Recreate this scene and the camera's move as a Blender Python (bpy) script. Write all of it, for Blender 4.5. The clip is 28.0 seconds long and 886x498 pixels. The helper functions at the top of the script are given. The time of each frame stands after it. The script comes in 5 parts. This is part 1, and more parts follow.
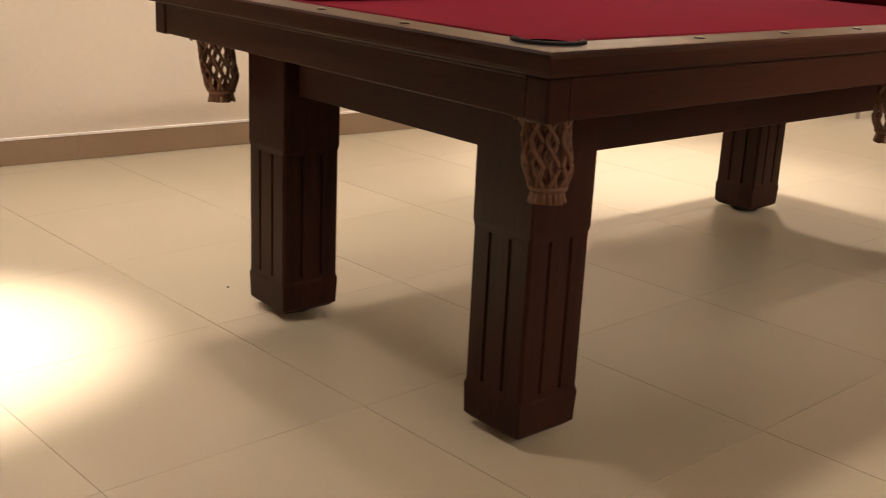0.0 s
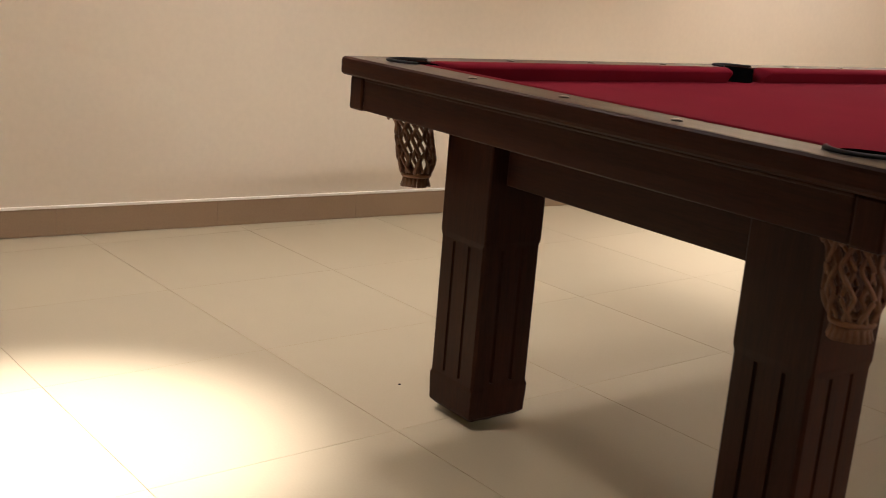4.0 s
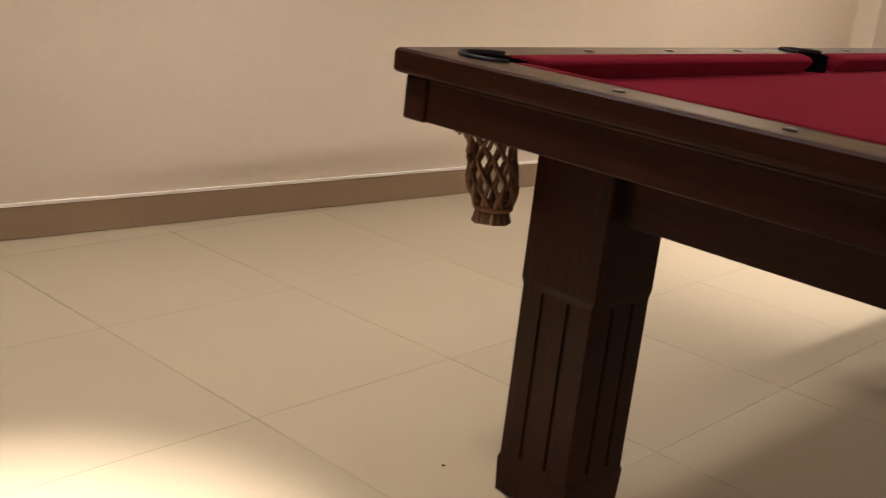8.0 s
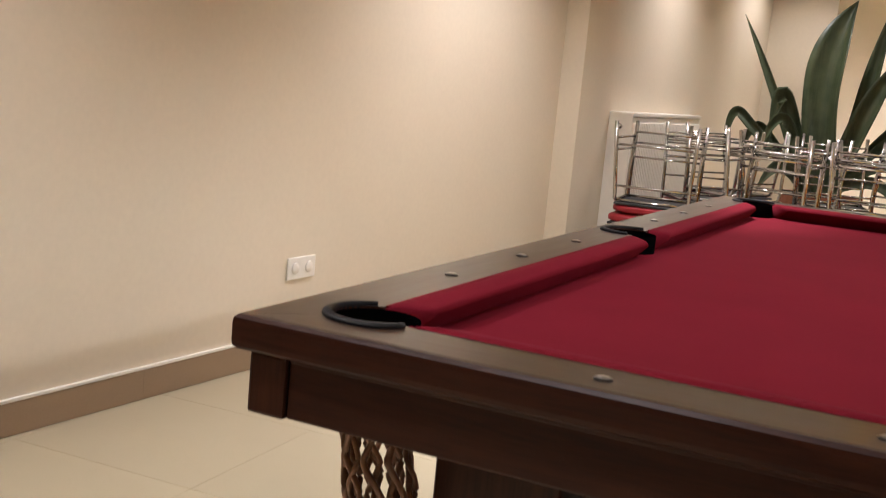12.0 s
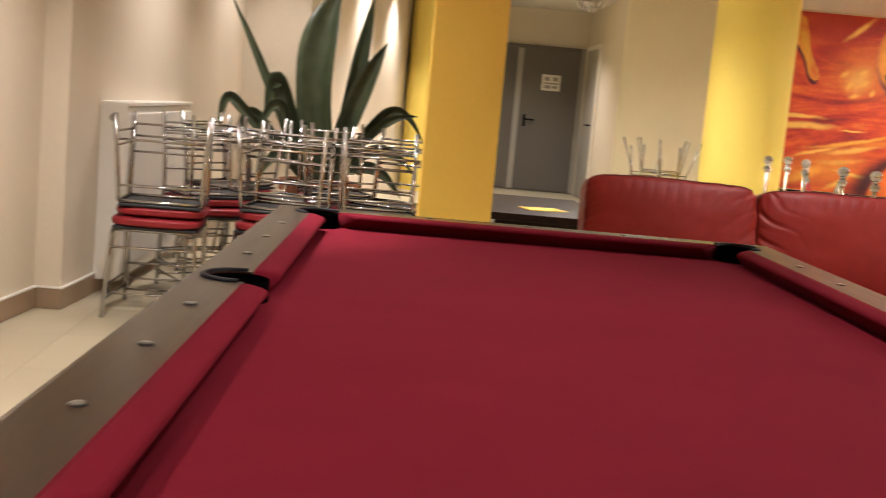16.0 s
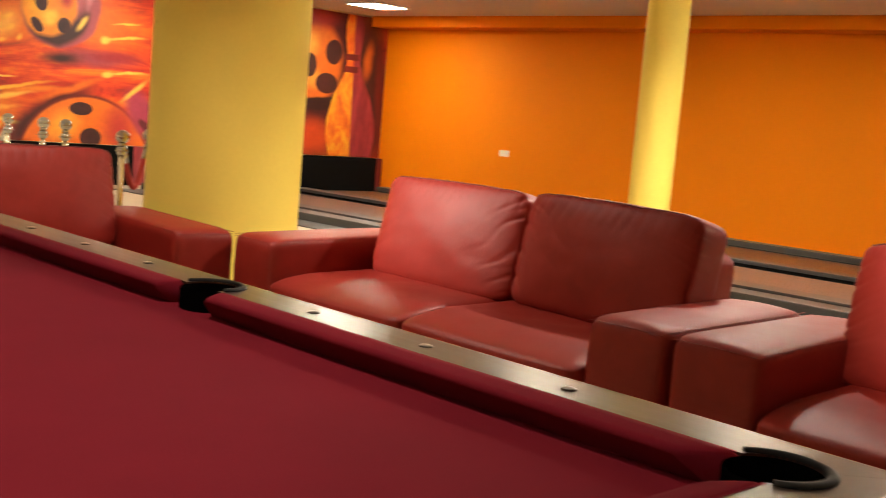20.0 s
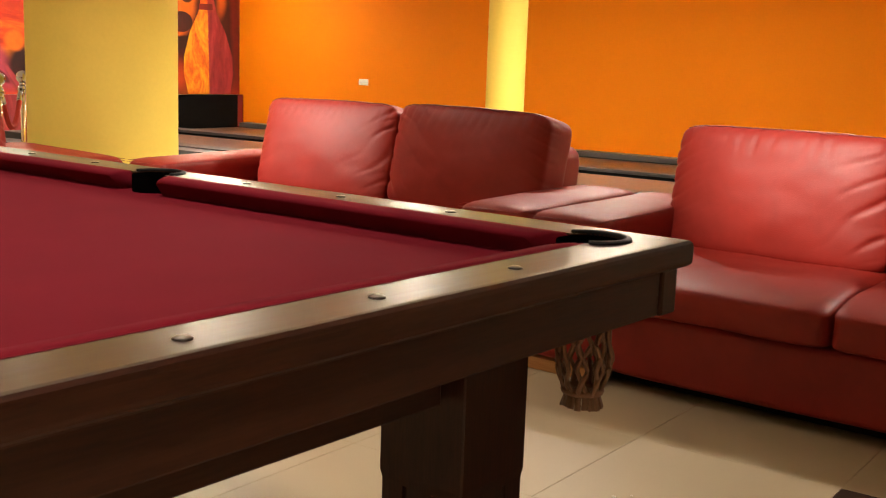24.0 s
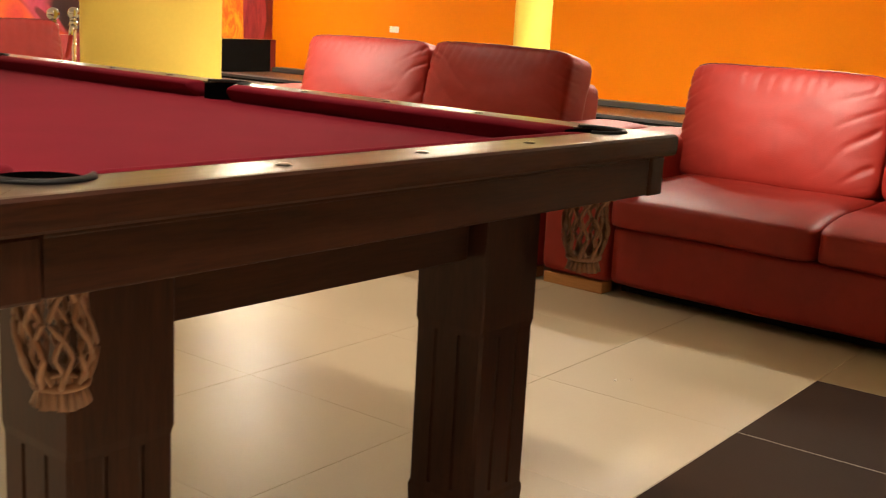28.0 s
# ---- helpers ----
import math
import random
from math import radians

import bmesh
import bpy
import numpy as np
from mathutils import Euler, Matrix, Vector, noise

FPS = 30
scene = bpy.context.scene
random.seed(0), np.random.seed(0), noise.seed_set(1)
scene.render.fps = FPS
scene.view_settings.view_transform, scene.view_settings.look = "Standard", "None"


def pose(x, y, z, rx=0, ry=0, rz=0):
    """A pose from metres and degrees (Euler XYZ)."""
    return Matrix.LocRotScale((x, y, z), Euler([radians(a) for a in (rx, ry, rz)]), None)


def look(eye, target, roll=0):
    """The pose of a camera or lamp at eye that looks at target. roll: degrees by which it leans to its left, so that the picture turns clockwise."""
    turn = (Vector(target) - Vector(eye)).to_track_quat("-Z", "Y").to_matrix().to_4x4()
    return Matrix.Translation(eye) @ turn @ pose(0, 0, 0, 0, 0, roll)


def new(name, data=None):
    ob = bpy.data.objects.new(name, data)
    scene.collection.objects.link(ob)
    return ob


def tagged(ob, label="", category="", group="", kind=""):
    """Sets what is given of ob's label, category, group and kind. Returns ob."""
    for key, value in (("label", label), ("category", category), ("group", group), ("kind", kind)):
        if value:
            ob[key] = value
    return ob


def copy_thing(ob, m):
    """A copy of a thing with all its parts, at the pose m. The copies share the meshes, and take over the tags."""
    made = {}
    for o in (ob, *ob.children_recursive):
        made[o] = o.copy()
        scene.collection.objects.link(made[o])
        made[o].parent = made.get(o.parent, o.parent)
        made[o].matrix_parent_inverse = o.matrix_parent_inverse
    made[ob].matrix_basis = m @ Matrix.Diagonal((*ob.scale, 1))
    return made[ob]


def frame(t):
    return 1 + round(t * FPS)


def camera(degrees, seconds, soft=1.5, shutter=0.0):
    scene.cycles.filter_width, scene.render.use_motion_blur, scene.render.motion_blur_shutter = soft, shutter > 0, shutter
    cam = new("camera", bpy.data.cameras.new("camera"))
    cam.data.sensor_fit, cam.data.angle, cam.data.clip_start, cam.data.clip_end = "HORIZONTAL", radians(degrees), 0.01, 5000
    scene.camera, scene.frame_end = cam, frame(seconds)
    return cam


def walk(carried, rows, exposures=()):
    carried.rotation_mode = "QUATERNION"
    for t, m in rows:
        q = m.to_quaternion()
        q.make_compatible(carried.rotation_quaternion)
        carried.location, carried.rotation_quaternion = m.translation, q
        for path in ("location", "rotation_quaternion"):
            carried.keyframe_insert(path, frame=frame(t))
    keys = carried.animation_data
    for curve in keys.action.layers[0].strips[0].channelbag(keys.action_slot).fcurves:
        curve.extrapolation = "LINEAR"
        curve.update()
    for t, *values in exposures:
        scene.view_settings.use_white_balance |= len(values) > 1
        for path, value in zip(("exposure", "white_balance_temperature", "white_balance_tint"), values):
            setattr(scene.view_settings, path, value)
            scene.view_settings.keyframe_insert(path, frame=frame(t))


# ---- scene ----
cam = camera(43.6, 28.0, soft=1.0, shutter=0.7)
PATH = [
    (0, (1.931, -1.436, 1.03), (0.483, -0.186, 0.447), 2.7),
    (0.5, (1.909, -1.466, 1.031), (0.4414, -0.2360, 0.4521), 2.76),
    (1, (1.866, -1.485, 1.033), (0.388, -0.256, 0.482), 3.4),
    (1.5, (1.826, -1.503, 1.041), (0.3366, -0.2605, 0.5556), 3.81),
    (2, (1.787, -1.519, 1.05), (0.281, -0.281, 0.601), 4.0),
    (2.5, (1.74, -1.521, 1.046), (0.2135, -0.3036, 0.6144), 4.28),
    (3, (1.673, -1.523, 1.039), (0.133, -0.328, 0.589), 4.6),
    (3.5, (1.592, -1.515, 1.037), (0.04, -0.351, 0.551), 4.6),
    (5.5, (1.199, -1.514, 1.043), (-0.292, -0.276, 0.548), 5.4),
    (6, (1.072, -1.542, 1.053), (-0.364, -0.232, 0.582), 5.1),
    (6.5, (0.981, -1.554, 1.045), (-0.4408, -0.2264, 0.5793), 5.3),
    (7, (0.9, -1.553, 1.031), (-0.518, -0.247, 0.501), 5.3),
    (7.5, (0.789, -1.515, 1.027), (-0.6055, -0.1960, 0.4656), 5.84),
    (8, (0.676, -1.463, 1.035), (-0.646, -0.072, 0.471), 6.5),
    (8.5, (0.602, -1.434, 1.041), (-0.6487, 0.0215, 0.4800), 7.13),
    (9, (0.518, -1.418, 1.046), (-0.632, 0.123, 0.497), 7.3),
    (9.5, (0.411, -1.396, 1.061), (-0.6090, 0.2405, 0.5296), 6.43),
    (10, (0.308, -1.379, 1.079), (-0.621, 0.326, 0.599), 6.8),
    (10.5, (0.231, -1.363, 1.094), (-0.6576, 0.3851, 0.7013), 6.49),
    (11, (0.173, -1.336, 1.104), (-0.725, 0.415, 0.744), 6.0),
    (11.5, (0.108, -1.27, 1.108), (-0.773, 0.494, 0.771), 5.7),
    (13.5, (-0.139, -1.019, 1.151), (-0.83, 0.844, 0.922), 5.0),
    (14, (-0.213, -0.964, 1.156), (-0.742, 0.95, 0.916), 5.5),
    (14.5, (-0.270, -0.941, 1.163), (-0.6186, 1.0160, 0.9384), 5.27),
    (15, (-0.307, -0.923, 1.167), (-0.503, 1.054, 0.937), 5.3),
    (15.5, (-0.329, -0.875, 1.158), (-0.3868, 1.1076, 0.9023), 5.06),
    (16, (-0.338, -0.801, 1.153), (-0.271, 1.181, 0.893), 5.1),
    (16.5, (-0.342, -0.722, 1.156), (-0.1443, 1.2510, 0.8924), 4.7),
    (17, (-0.343, -0.662, 1.162), (-0.009, 1.293, 0.905), 4.5),
    (17.5, (-0.353, -0.642, 1.163), (0.1506, 1.2777, 0.9159), 4.71),
    (18, (-0.366, -0.635, 1.157), (0.338, 1.221, 0.913), 5.4),
    (18.5, (-0.387, -0.61, 1.173), (0.552, 1.138, 0.915), 5.5),
    (19, (-0.422, -0.593, 1.169), (0.716, 1.034, 0.927), 5.7),
    (19.5, (-0.451, -0.595, 1.164), (0.8410, 0.9132, 0.9297), 5.23),
    (20, (-0.474, -0.614, 1.16), (0.916, 0.805, 0.931), 4.9),
    (20.5, (-0.499, -0.66, 1.154), (0.963, 0.686, 0.929), 4.3),
    (22.5, (-0.693, -0.844, 1.117), (0.807, 0.453, 0.855), 1.9),
    (23, (-0.758, -0.875, 1.105), (0.749, 0.408, 0.82), 1.8),
    (23.5, (-0.852, -0.915, 1.095), (0.6772, 0.3363, 0.7822), 1.9),
    (24, (-0.927, -0.955, 1.093), (0.621, 0.268, 0.762), 2.0),
    (24.5, (-0.974, -0.991, 1.092), (0.5916, 0.2052, 0.7472), 2.01),
    (25, (-1.007, -1.033, 1.092), (0.575, 0.144, 0.755), 2.0),
    (25.5, (-1.041, -1.093, 1.088), (0.5401, 0.0848, 0.7513), 1.64),
    (26, (-1.078, -1.155, 1.08), (0.488, 0.041, 0.74), 1.4),
    (26.5, (-1.111, -1.191, 1.064), (0.4456, 0.0159, 0.7156), 1.36),
    (27, (-1.144, -1.211, 1.048), (0.4, 0.004, 0.678), 1.6),
    (27.5, (-1.193, -1.217, 1.038), (0.3357, 0.0116, 0.6428), 2.13),
    (28, (-1.254, -1.213, 1.03), (0.256, 0.031, 0.617), 3.1),
]
walk(cam, [(t, look(eye, target, roll)) for t, eye, target, roll in PATH],
     exposures=[(0, 0.12, 6350, 18), (3, -0.05, 5900, 15), (6, -0.28, 5900, 14), (8, -0.30, 6050, 16), (11, 0.1, 5500, 14), (14, -0.26, 5700, 9), (16, 0.1, 5800, 12), (17, 0.18, 6100, 12), (18, 0.24, 6600, 9), (20, 0.08, 6800, 10), (23, 0.12, 6750, 11), (25, 0.42, 6800, 11), (28, 0.5, 6900, 10)])

# ---- world and lights ----
world = bpy.data.worlds.new("world")
scene.world = world
world.use_nodes = True
world.node_tree.nodes["Background"].inputs[0].default_value = (1.0, 0.85, 0.65, 1)
world.node_tree.nodes["Background"].inputs[1].default_value = 0.02

CEIL = 2.62
WARM = (1.0, 0.87, 0.76)
# ceiling spots, some only added for fill: x, y, watts, cone in degrees, blend
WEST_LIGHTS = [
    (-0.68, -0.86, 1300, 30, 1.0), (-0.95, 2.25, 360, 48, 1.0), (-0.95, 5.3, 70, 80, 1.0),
    # second, wider lamps at the two pool spots, added for spill
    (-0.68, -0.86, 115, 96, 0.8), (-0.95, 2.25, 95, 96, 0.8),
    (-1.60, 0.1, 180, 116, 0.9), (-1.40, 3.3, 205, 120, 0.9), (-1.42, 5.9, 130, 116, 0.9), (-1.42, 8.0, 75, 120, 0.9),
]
# first two from the passage wall's scallops; the rest unseen, added to brighten
NORTH_LIGHTS = [
    (-0.75, 10.9, 230, 100, 0.9), (-0.45, 12.6, 230, 100, 0.9), (1.0, 7.0, 220, 110, 0.9),
    (2.9, 11.0, 560, 160, 0.9), (1.2, 9.6, 420, 156, 0.9), (1.0, 13.8, 180, 120, 0.9), (5.0, 8.6, 250, 130, 0.9),
]
# unseen fill lamps, added to brighten the table, sofas and column
TABLE_FILL = [
    (0.20, 0.95, 120, 92, 0.9), (1.75, 3.4, 165, 126, 0.9),
    (0.9, -2.6, 32, 84, 0.9), (-1.2, -3.2, 50, 110, 0.9), (4.4, 2.4, 430, 130, 0.9), (4.6, -1.9, 130, 120, 0.9),
]
DOWN_AND_FILL = WEST_LIGHTS + NORTH_LIGHTS + TABLE_FILL
# tilted spots on the sofa backs and the table: x, y, watts, cone, blend, aimed at
# all unseen, placed by the bright sofa backs and the shadows beside cushions
AIMED = [(0.60, 0.80, 1270, 29, 1.0, (2.98, 0.42, 0.98)), (0.0, 4.9, 2000, 20, 1.0, (3.0, 3.10, 0.88)),
         (4.2, -0.4, 270, 44, 1.0, (1.75, 0.0, 0.0)),
         (3.8, 0.6, 560, 32, 0.9, (0.15, 1.0, 0.84))]
# ceiling panels over the lanes: x, y; most are unseen, added for light
PANELS = [(9.3, 11.0), (7.8, 6.3), (8.3, 4.2), (8.9, -0.4), (8.9, -3.2), (6.3, 7.8), (5.6, 1.2), (6.3, 11.0)]
PANEL_STRENGTH = 64.0


def spot(x, y, watts, cone, blend, z=CEIL - 0.03, soft=0.07):
    data = bpy.data.lights.new("ceiling_spot", "SPOT")
    data.energy, data.color = watts, WARM
    data.spot_size, data.spot_blend, data.shadow_soft_size = radians(cone), blend, soft
    ob = new("ceiling_spot", data)
    ob.location = (x, y, z)
    return ob


for row in DOWN_AND_FILL:
    # these wide cones get a larger lamp radius for softer shadows
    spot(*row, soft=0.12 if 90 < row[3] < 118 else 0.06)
for x, y, watts, cone, blend, aim in AIMED:
    lamp = spot(x, y, watts, cone, blend, soft=0.16)
    lamp.rotation_euler = (Vector(aim) - lamp.location).to_track_quat("-Z", "Y").to_euler()


# ---- materials ----
def material(name, rough=0.5, metal=0.0, coat=0.0):
    m = bpy.data.materials.new(name)
    m.use_nodes = True
    nt = m.node_tree
    b = nt.nodes["Principled BSDF"]
    b.inputs["Roughness"].default_value = rough
    b.inputs["Metallic"].default_value = metal
    b.inputs["Coat Weight"].default_value = coat
    return m, nt, b


def add(nt, kind, **values):
    n = nt.nodes.new(kind)
    for key, value in values.items():
        n.inputs[key.replace("_", " ")].default_value = value
    return n


def coords(nt, scale=(1, 1, 1), kind="Object", turn=(0, 0, 0)):
    tc = nt.nodes.new("ShaderNodeTexCoord")
    mp = nt.nodes.new("ShaderNodeMapping")
    mp.inputs["Scale"].default_value = scale
    mp.inputs["Rotation"].default_value = turn
    nt.links.new(tc.outputs[kind], mp.inputs["Vector"])
    return mp.outputs["Vector"]


def world_coords(nt, scale=(1, 1, 1)):
    g = nt.nodes.new("ShaderNodeNewGeometry")
    mp = nt.nodes.new("ShaderNodeMapping")
    mp.inputs["Scale"].default_value = scale
    nt.links.new(g.outputs["Position"], mp.inputs["Vector"])
    return mp.outputs["Vector"]


def noise_tex(nt, vec, scale, detail=4.0, rough=0.55, distort=0.0):
    n = add(nt, "ShaderNodeTexNoise", Scale=scale, Detail=detail, Roughness=rough, Distortion=distort)
    nt.links.new(vec, n.inputs["Vector"])
    return n.outputs["Fac"]


def ramp(nt, fac, stops):
    r = nt.nodes.new("ShaderNodeValToRGB")
    els = r.color_ramp.elements
    while len(els) < len(stops):
        els.new(0.5)
    for el, (p, c) in zip(els, stops):
        el.position, el.color = p, (*c, 1)
    nt.links.new(fac, r.inputs["Fac"])
    return r.outputs["Color"]


def mix(nt, fac, a, b, mode="MIX"):
    n = nt.nodes.new("ShaderNodeMix")
    n.data_type, n.blend_type = "RGBA", mode
    for sock, val in ((n.inputs[0], fac), (n.inputs[6], a), (n.inputs[7], b)):
        if isinstance(val, (int, float)):
            sock.default_value = val
        elif isinstance(val, tuple):
            sock.default_value = (*val, 1)
        else:
            nt.links.new(val, sock)
    return n.outputs[2]


def bump(nt, b, height, strength=0.2, distance=0.002):
    n = add(nt, "ShaderNodeBump", Strength=strength, Distance=distance)
    nt.links.new(height, n.inputs["Height"])
    nt.links.new(n.outputs["Normal"], b.inputs["Normal"])


def rough_from(nt, b, fac, lo, hi):
    n = add(nt, "ShaderNodeMapRange", To_Min=lo, To_Max=hi)
    nt.links.new(fac, n.inputs["Value"])
    nt.links.new(n.outputs["Result"], b.inputs["Roughness"])


def plain(name, colour, rough=0.5, metal=0.0, vary=0.12, scale=18.0, bumps=0.06, coat=0.0, gloss=0.5):
    """A colour that varies softly at two scales, with a fine relief."""
    m, nt, b = material(name, rough, metal, coat)
    b.inputs["IOR"].default_value = 1.0 + gloss
    v = world_coords(nt)
    dark = tuple(c * (1 - vary) for c in colour)
    light = tuple(min(1, c * (1 + vary)) for c in colour)
    c1 = ramp(nt, noise_tex(nt, v, scale / 12, 3), [(0.3, dark), (0.7, light)])
    c2 = ramp(nt, noise_tex(nt, v, scale * 4, 4), [(0.3, dark), (0.7, light)])
    nt.links.new(mix(nt, 0.4, c1, c2), b.inputs["Base Color"])
    rough_from(nt, b, noise_tex(nt, v, scale, 3), rough * 0.85, min(1, rough * 1.15))
    if bumps:
        bump(nt, b, noise_tex(nt, v, scale * 12, 3), bumps, 0.001)
    return m


def wood(name, dark, light, rough=0.35, grain=(1, 14, 14), coat=0.25, kind="Object"):
    m, nt, b = material(name, rough, 0.0, coat)
    b.inputs["Coat Roughness"].default_value = 0.27
    b.inputs["IOR"].default_value = 1.24
    v = coords(nt, grain, kind)
    g = noise_tex(nt, v, 3.2, 7, 0.6, 0.9)
    f = noise_tex(nt, coords(nt, tuple(s * 5 for s in grain), kind), 4.0, 5)
    c = mix(nt, 0.35, ramp(nt, g, [(0.3, dark), (0.72, light)]), ramp(nt, f, [(0.35, dark), (0.65, light)]))
    nt.links.new(c, b.inputs["Base Color"])
    rough_from(nt, b, g, rough * 0.85, rough * 1.2)
    bump(nt, b, f, 0.08, 0.0008)
    return m


WOOD_D, WOOD_L = (0.0145, 0.0040, 0.0019), (0.042, 0.0118, 0.0052)
M_WOOD_X = wood("walnut_along_x", WOOD_D, WOOD_L, 0.46, (1, 12, 12), 0.04)
M_WOOD_Y = wood("walnut_along_y", WOOD_D, WOOD_L, 0.46, (12, 1, 12), 0.04)
M_WOOD_Z = wood("walnut_upright", WOOD_D, WOOD_L, 0.46, (12, 12, 1), 0.04)
CAP_D, CAP_L = (0.012, 0.0058, 0.0036), (0.030, 0.0140, 0.0085)
M_CAP_X = wood("rail_walnut_along_x", CAP_D, CAP_L, 0.36, (1, 12, 12), 0.95)
M_CAP_Y = wood("rail_walnut_along_y", CAP_D, CAP_L, 0.36, (12, 1, 12), 0.95)
M_LEATHER_BLACK = plain("black_leather", (0.0045, 0.0045, 0.005), 0.55, bumps=0.2, gloss=0.25)
M_POCKET_IN = plain("pocket_inside", (0.002, 0.002, 0.002), 1.0, gloss=0.02)
M_NET = plain("brown_leather_net", (0.15, 0.066, 0.030), 0.55, vary=0.25, bumps=0.2)
M_SIGHT = plain("pearl_sight", (0.17, 0.155, 0.13), 0.3, 0.4)
M_SIGHT_RIM = plain("dark_sight_rim", (0.02, 0.015, 0.01), 0.3, 0.5)
M_FOOT = plain("levelling_foot", (0.02, 0.02, 0.02), 0.5)


def cloth_material():
    m, nt, b = material("red_baize", 0.92)
    v = world_coords(nt)
    weave = noise_tex(nt, v, 900, 2)
    soft = noise_tex(nt, v, 5, 3)
    c = mix(nt, 0.3, ramp(nt, soft, [(0.3, (0.110, 0.0064, 0.0130)), (0.7, (0.130, 0.0076, 0.0154))]),
            ramp(nt, weave, [(0.3, (0.096, 0.0058, 0.0116)), (0.7, (0.146, 0.0088, 0.0174))]))
    nt.links.new(c, b.inputs["Base Color"])
    b.inputs["Sheen Weight"].default_value = 0.0
    b.inputs["Specular IOR Level"].default_value = 0.05
    b.inputs["Sheen Roughness"].default_value = 0.5
    bump(nt, b, weave, 0.15, 0.0006)
    return m


def leather_material(name, dark, light):
    m, nt, b = material(name, 0.44)
    b.inputs["IOR"].default_value = 1.33
    v = world_coords(nt)
    cells = add(nt, "ShaderNodeTexVoronoi", Scale=300.0)
    nt.links.new(v, cells.inputs["Vector"])
    soft = noise_tex(nt, v, 3.5, 4)
    fold = noise_tex(nt, v, 11, 3, 0.5, 1.2)
    c = ramp(nt, mix(nt, 0.3, soft, fold), [(0.3, dark), (0.7, light)])
    nt.links.new(c, b.inputs["Base Color"])
    rough_from(nt, b, fold, 0.41, 0.52)
    h = mix(nt, 0.35, cells.outputs["Distance"], fold)
    bump(nt, b, h, 0.22, 0.002)
    return m


def tile_material(name, dark, light, rough, gloss=0.45):
    """Glazed floor tile: cloudy body, a slightly different tone a tile, faint polish marks."""
    m, nt, b = material(name, rough)
    b.inputs["IOR"].default_value = 1.0 + gloss
    v = world_coords(nt)
    cloud = noise_tex(nt, v, 1.3, 4)
    speck = noise_tex(nt, v, 160, 3)
    c = mix(nt, 0.25, ramp(nt, cloud, [(0.3, dark), (0.7, light)]), ramp(nt, speck, [(0.35, dark), (0.65, light)]))
    info = nt.nodes.new("ShaderNodeObjectInfo")
    tone = ramp(nt, info.outputs["Random"], [(0.0, (0.94, 0.94, 0.94)), (1.0, (1.0, 1.0, 1.0))])
    nt.links.new(mix(nt, 1.0, c, tone, "MULTIPLY"), b.inputs["Base Color"])
    rough_from(nt, b, noise_tex(nt, v, 1.5, 3), rough * 0.92, rough * 1.1)
    return m


def wall_paint(name, colour, vary=0.05, rough=0.75):
    m, nt, b = material(name, rough)
    b.inputs["IOR"].default_value = 1.28
    v = world_coords(nt)
    dark = tuple(c * (1 - vary) for c in colour)
    light = tuple(min(1, c * (1 + vary)) for c in colour)
    big = ramp(nt, noise_tex(nt, v, 0.9, 4), [(0.3, dark), (0.7, light)])
    fine = ramp(nt, noise_tex(nt, v, 45, 4), [(0.3, dark), (0.7, light)])
    nt.links.new(mix(nt, 0.35, big, fine), b.inputs["Base Color"])
    bump(nt, b, noise_tex(nt, v, 220, 3), 0.12, 0.0012)
    return m


M_CLOTH = cloth_material()
M_LEATHER = leather_material("red_leather", (0.19, 0.014, 0.010), (0.26, 0.021, 0.015))
M_SEAM = plain("dark_red_seam", (0.11, 0.010, 0.008), 0.6)
M_PALE_WOOD = wood("pale_beech", (0.36, 0.17, 0.06), (0.50, 0.26, 0.10), 0.45, (10, 1, 10))
M_TILE = tile_material("beige_tile", (0.43, 0.372, 0.248), (0.48, 0.418, 0.283), 0.32)
M_TILE_DARK = tile_material("dark_brown_tile", (0.028, 0.0150, 0.0092), (0.042, 0.0225, 0.014), 0.62, 0.10)
M_JOINT = plain("pale_joint", (0.62, 0.54, 0.42), 0.8)
M_GROUT = plain("grout", (0.40, 0.33, 0.235), 0.9)
M_WALL = wall_paint("cream_paint", (0.68, 0.605, 0.475))
# the cream paint again, lightened and yellowed for bounced light
M_WALL_BOUNCE = wall_paint("cream_paint_bounce", (0.76, 0.69, 0.47))
M_CEIL = wall_paint("ceiling_white", (0.72, 0.68, 0.60))
M_ORANGE = wall_paint("orange_paint", (0.82, 0.222, 0.002), 0.05)
M_YELLOW = wall_paint("yellow_paint", (0.87, 0.69, 0.145), 0.045, 0.6)
M_YELLOW_DEEP = wall_paint("deep_yellow_paint", (0.90, 0.60, 0.105), 0.045, 0.6)
M_BASE = tile_material("baseboard_tile", (0.30, 0.21, 0.13), (0.36, 0.26, 0.165), 0.4)
M_BASE_TOP = plain("baseboard_sealant", (0.86, 0.82, 0.74), 0.5)
M_CHROME = plain("chrome_tube", (0.50, 0.49, 0.48), 0.15, 1.0, vary=0.03, bumps=0)
M_SEAT_RED = plain("red_vinyl", (0.26, 0.010, 0.016), 0.5)
M_SEAT_BLACK = plain("black_board", (0.015, 0.014, 0.014), 0.6)
M_WHITE = plain("white_enamel", (0.78, 0.74, 0.66), 0.35, vary=0.03)
M_PLASTIC = plain("white_plastic", (0.80, 0.77, 0.70), 0.4, vary=0.03)
M_DOOR = plain("grey_door_paint", (0.115, 0.105, 0.09), 0.5, vary=0.06)
M_DOOR_TRIM = plain("light_grey_trim", (0.34, 0.32, 0.28), 0.5, vary=0.05)
M_BLACK = plain("black_matte", (0.006, 0.006, 0.006), 0.8, gloss=0.12)
M_GREY = plain("grey_capping", (0.055, 0.055, 0.055), 0.4)
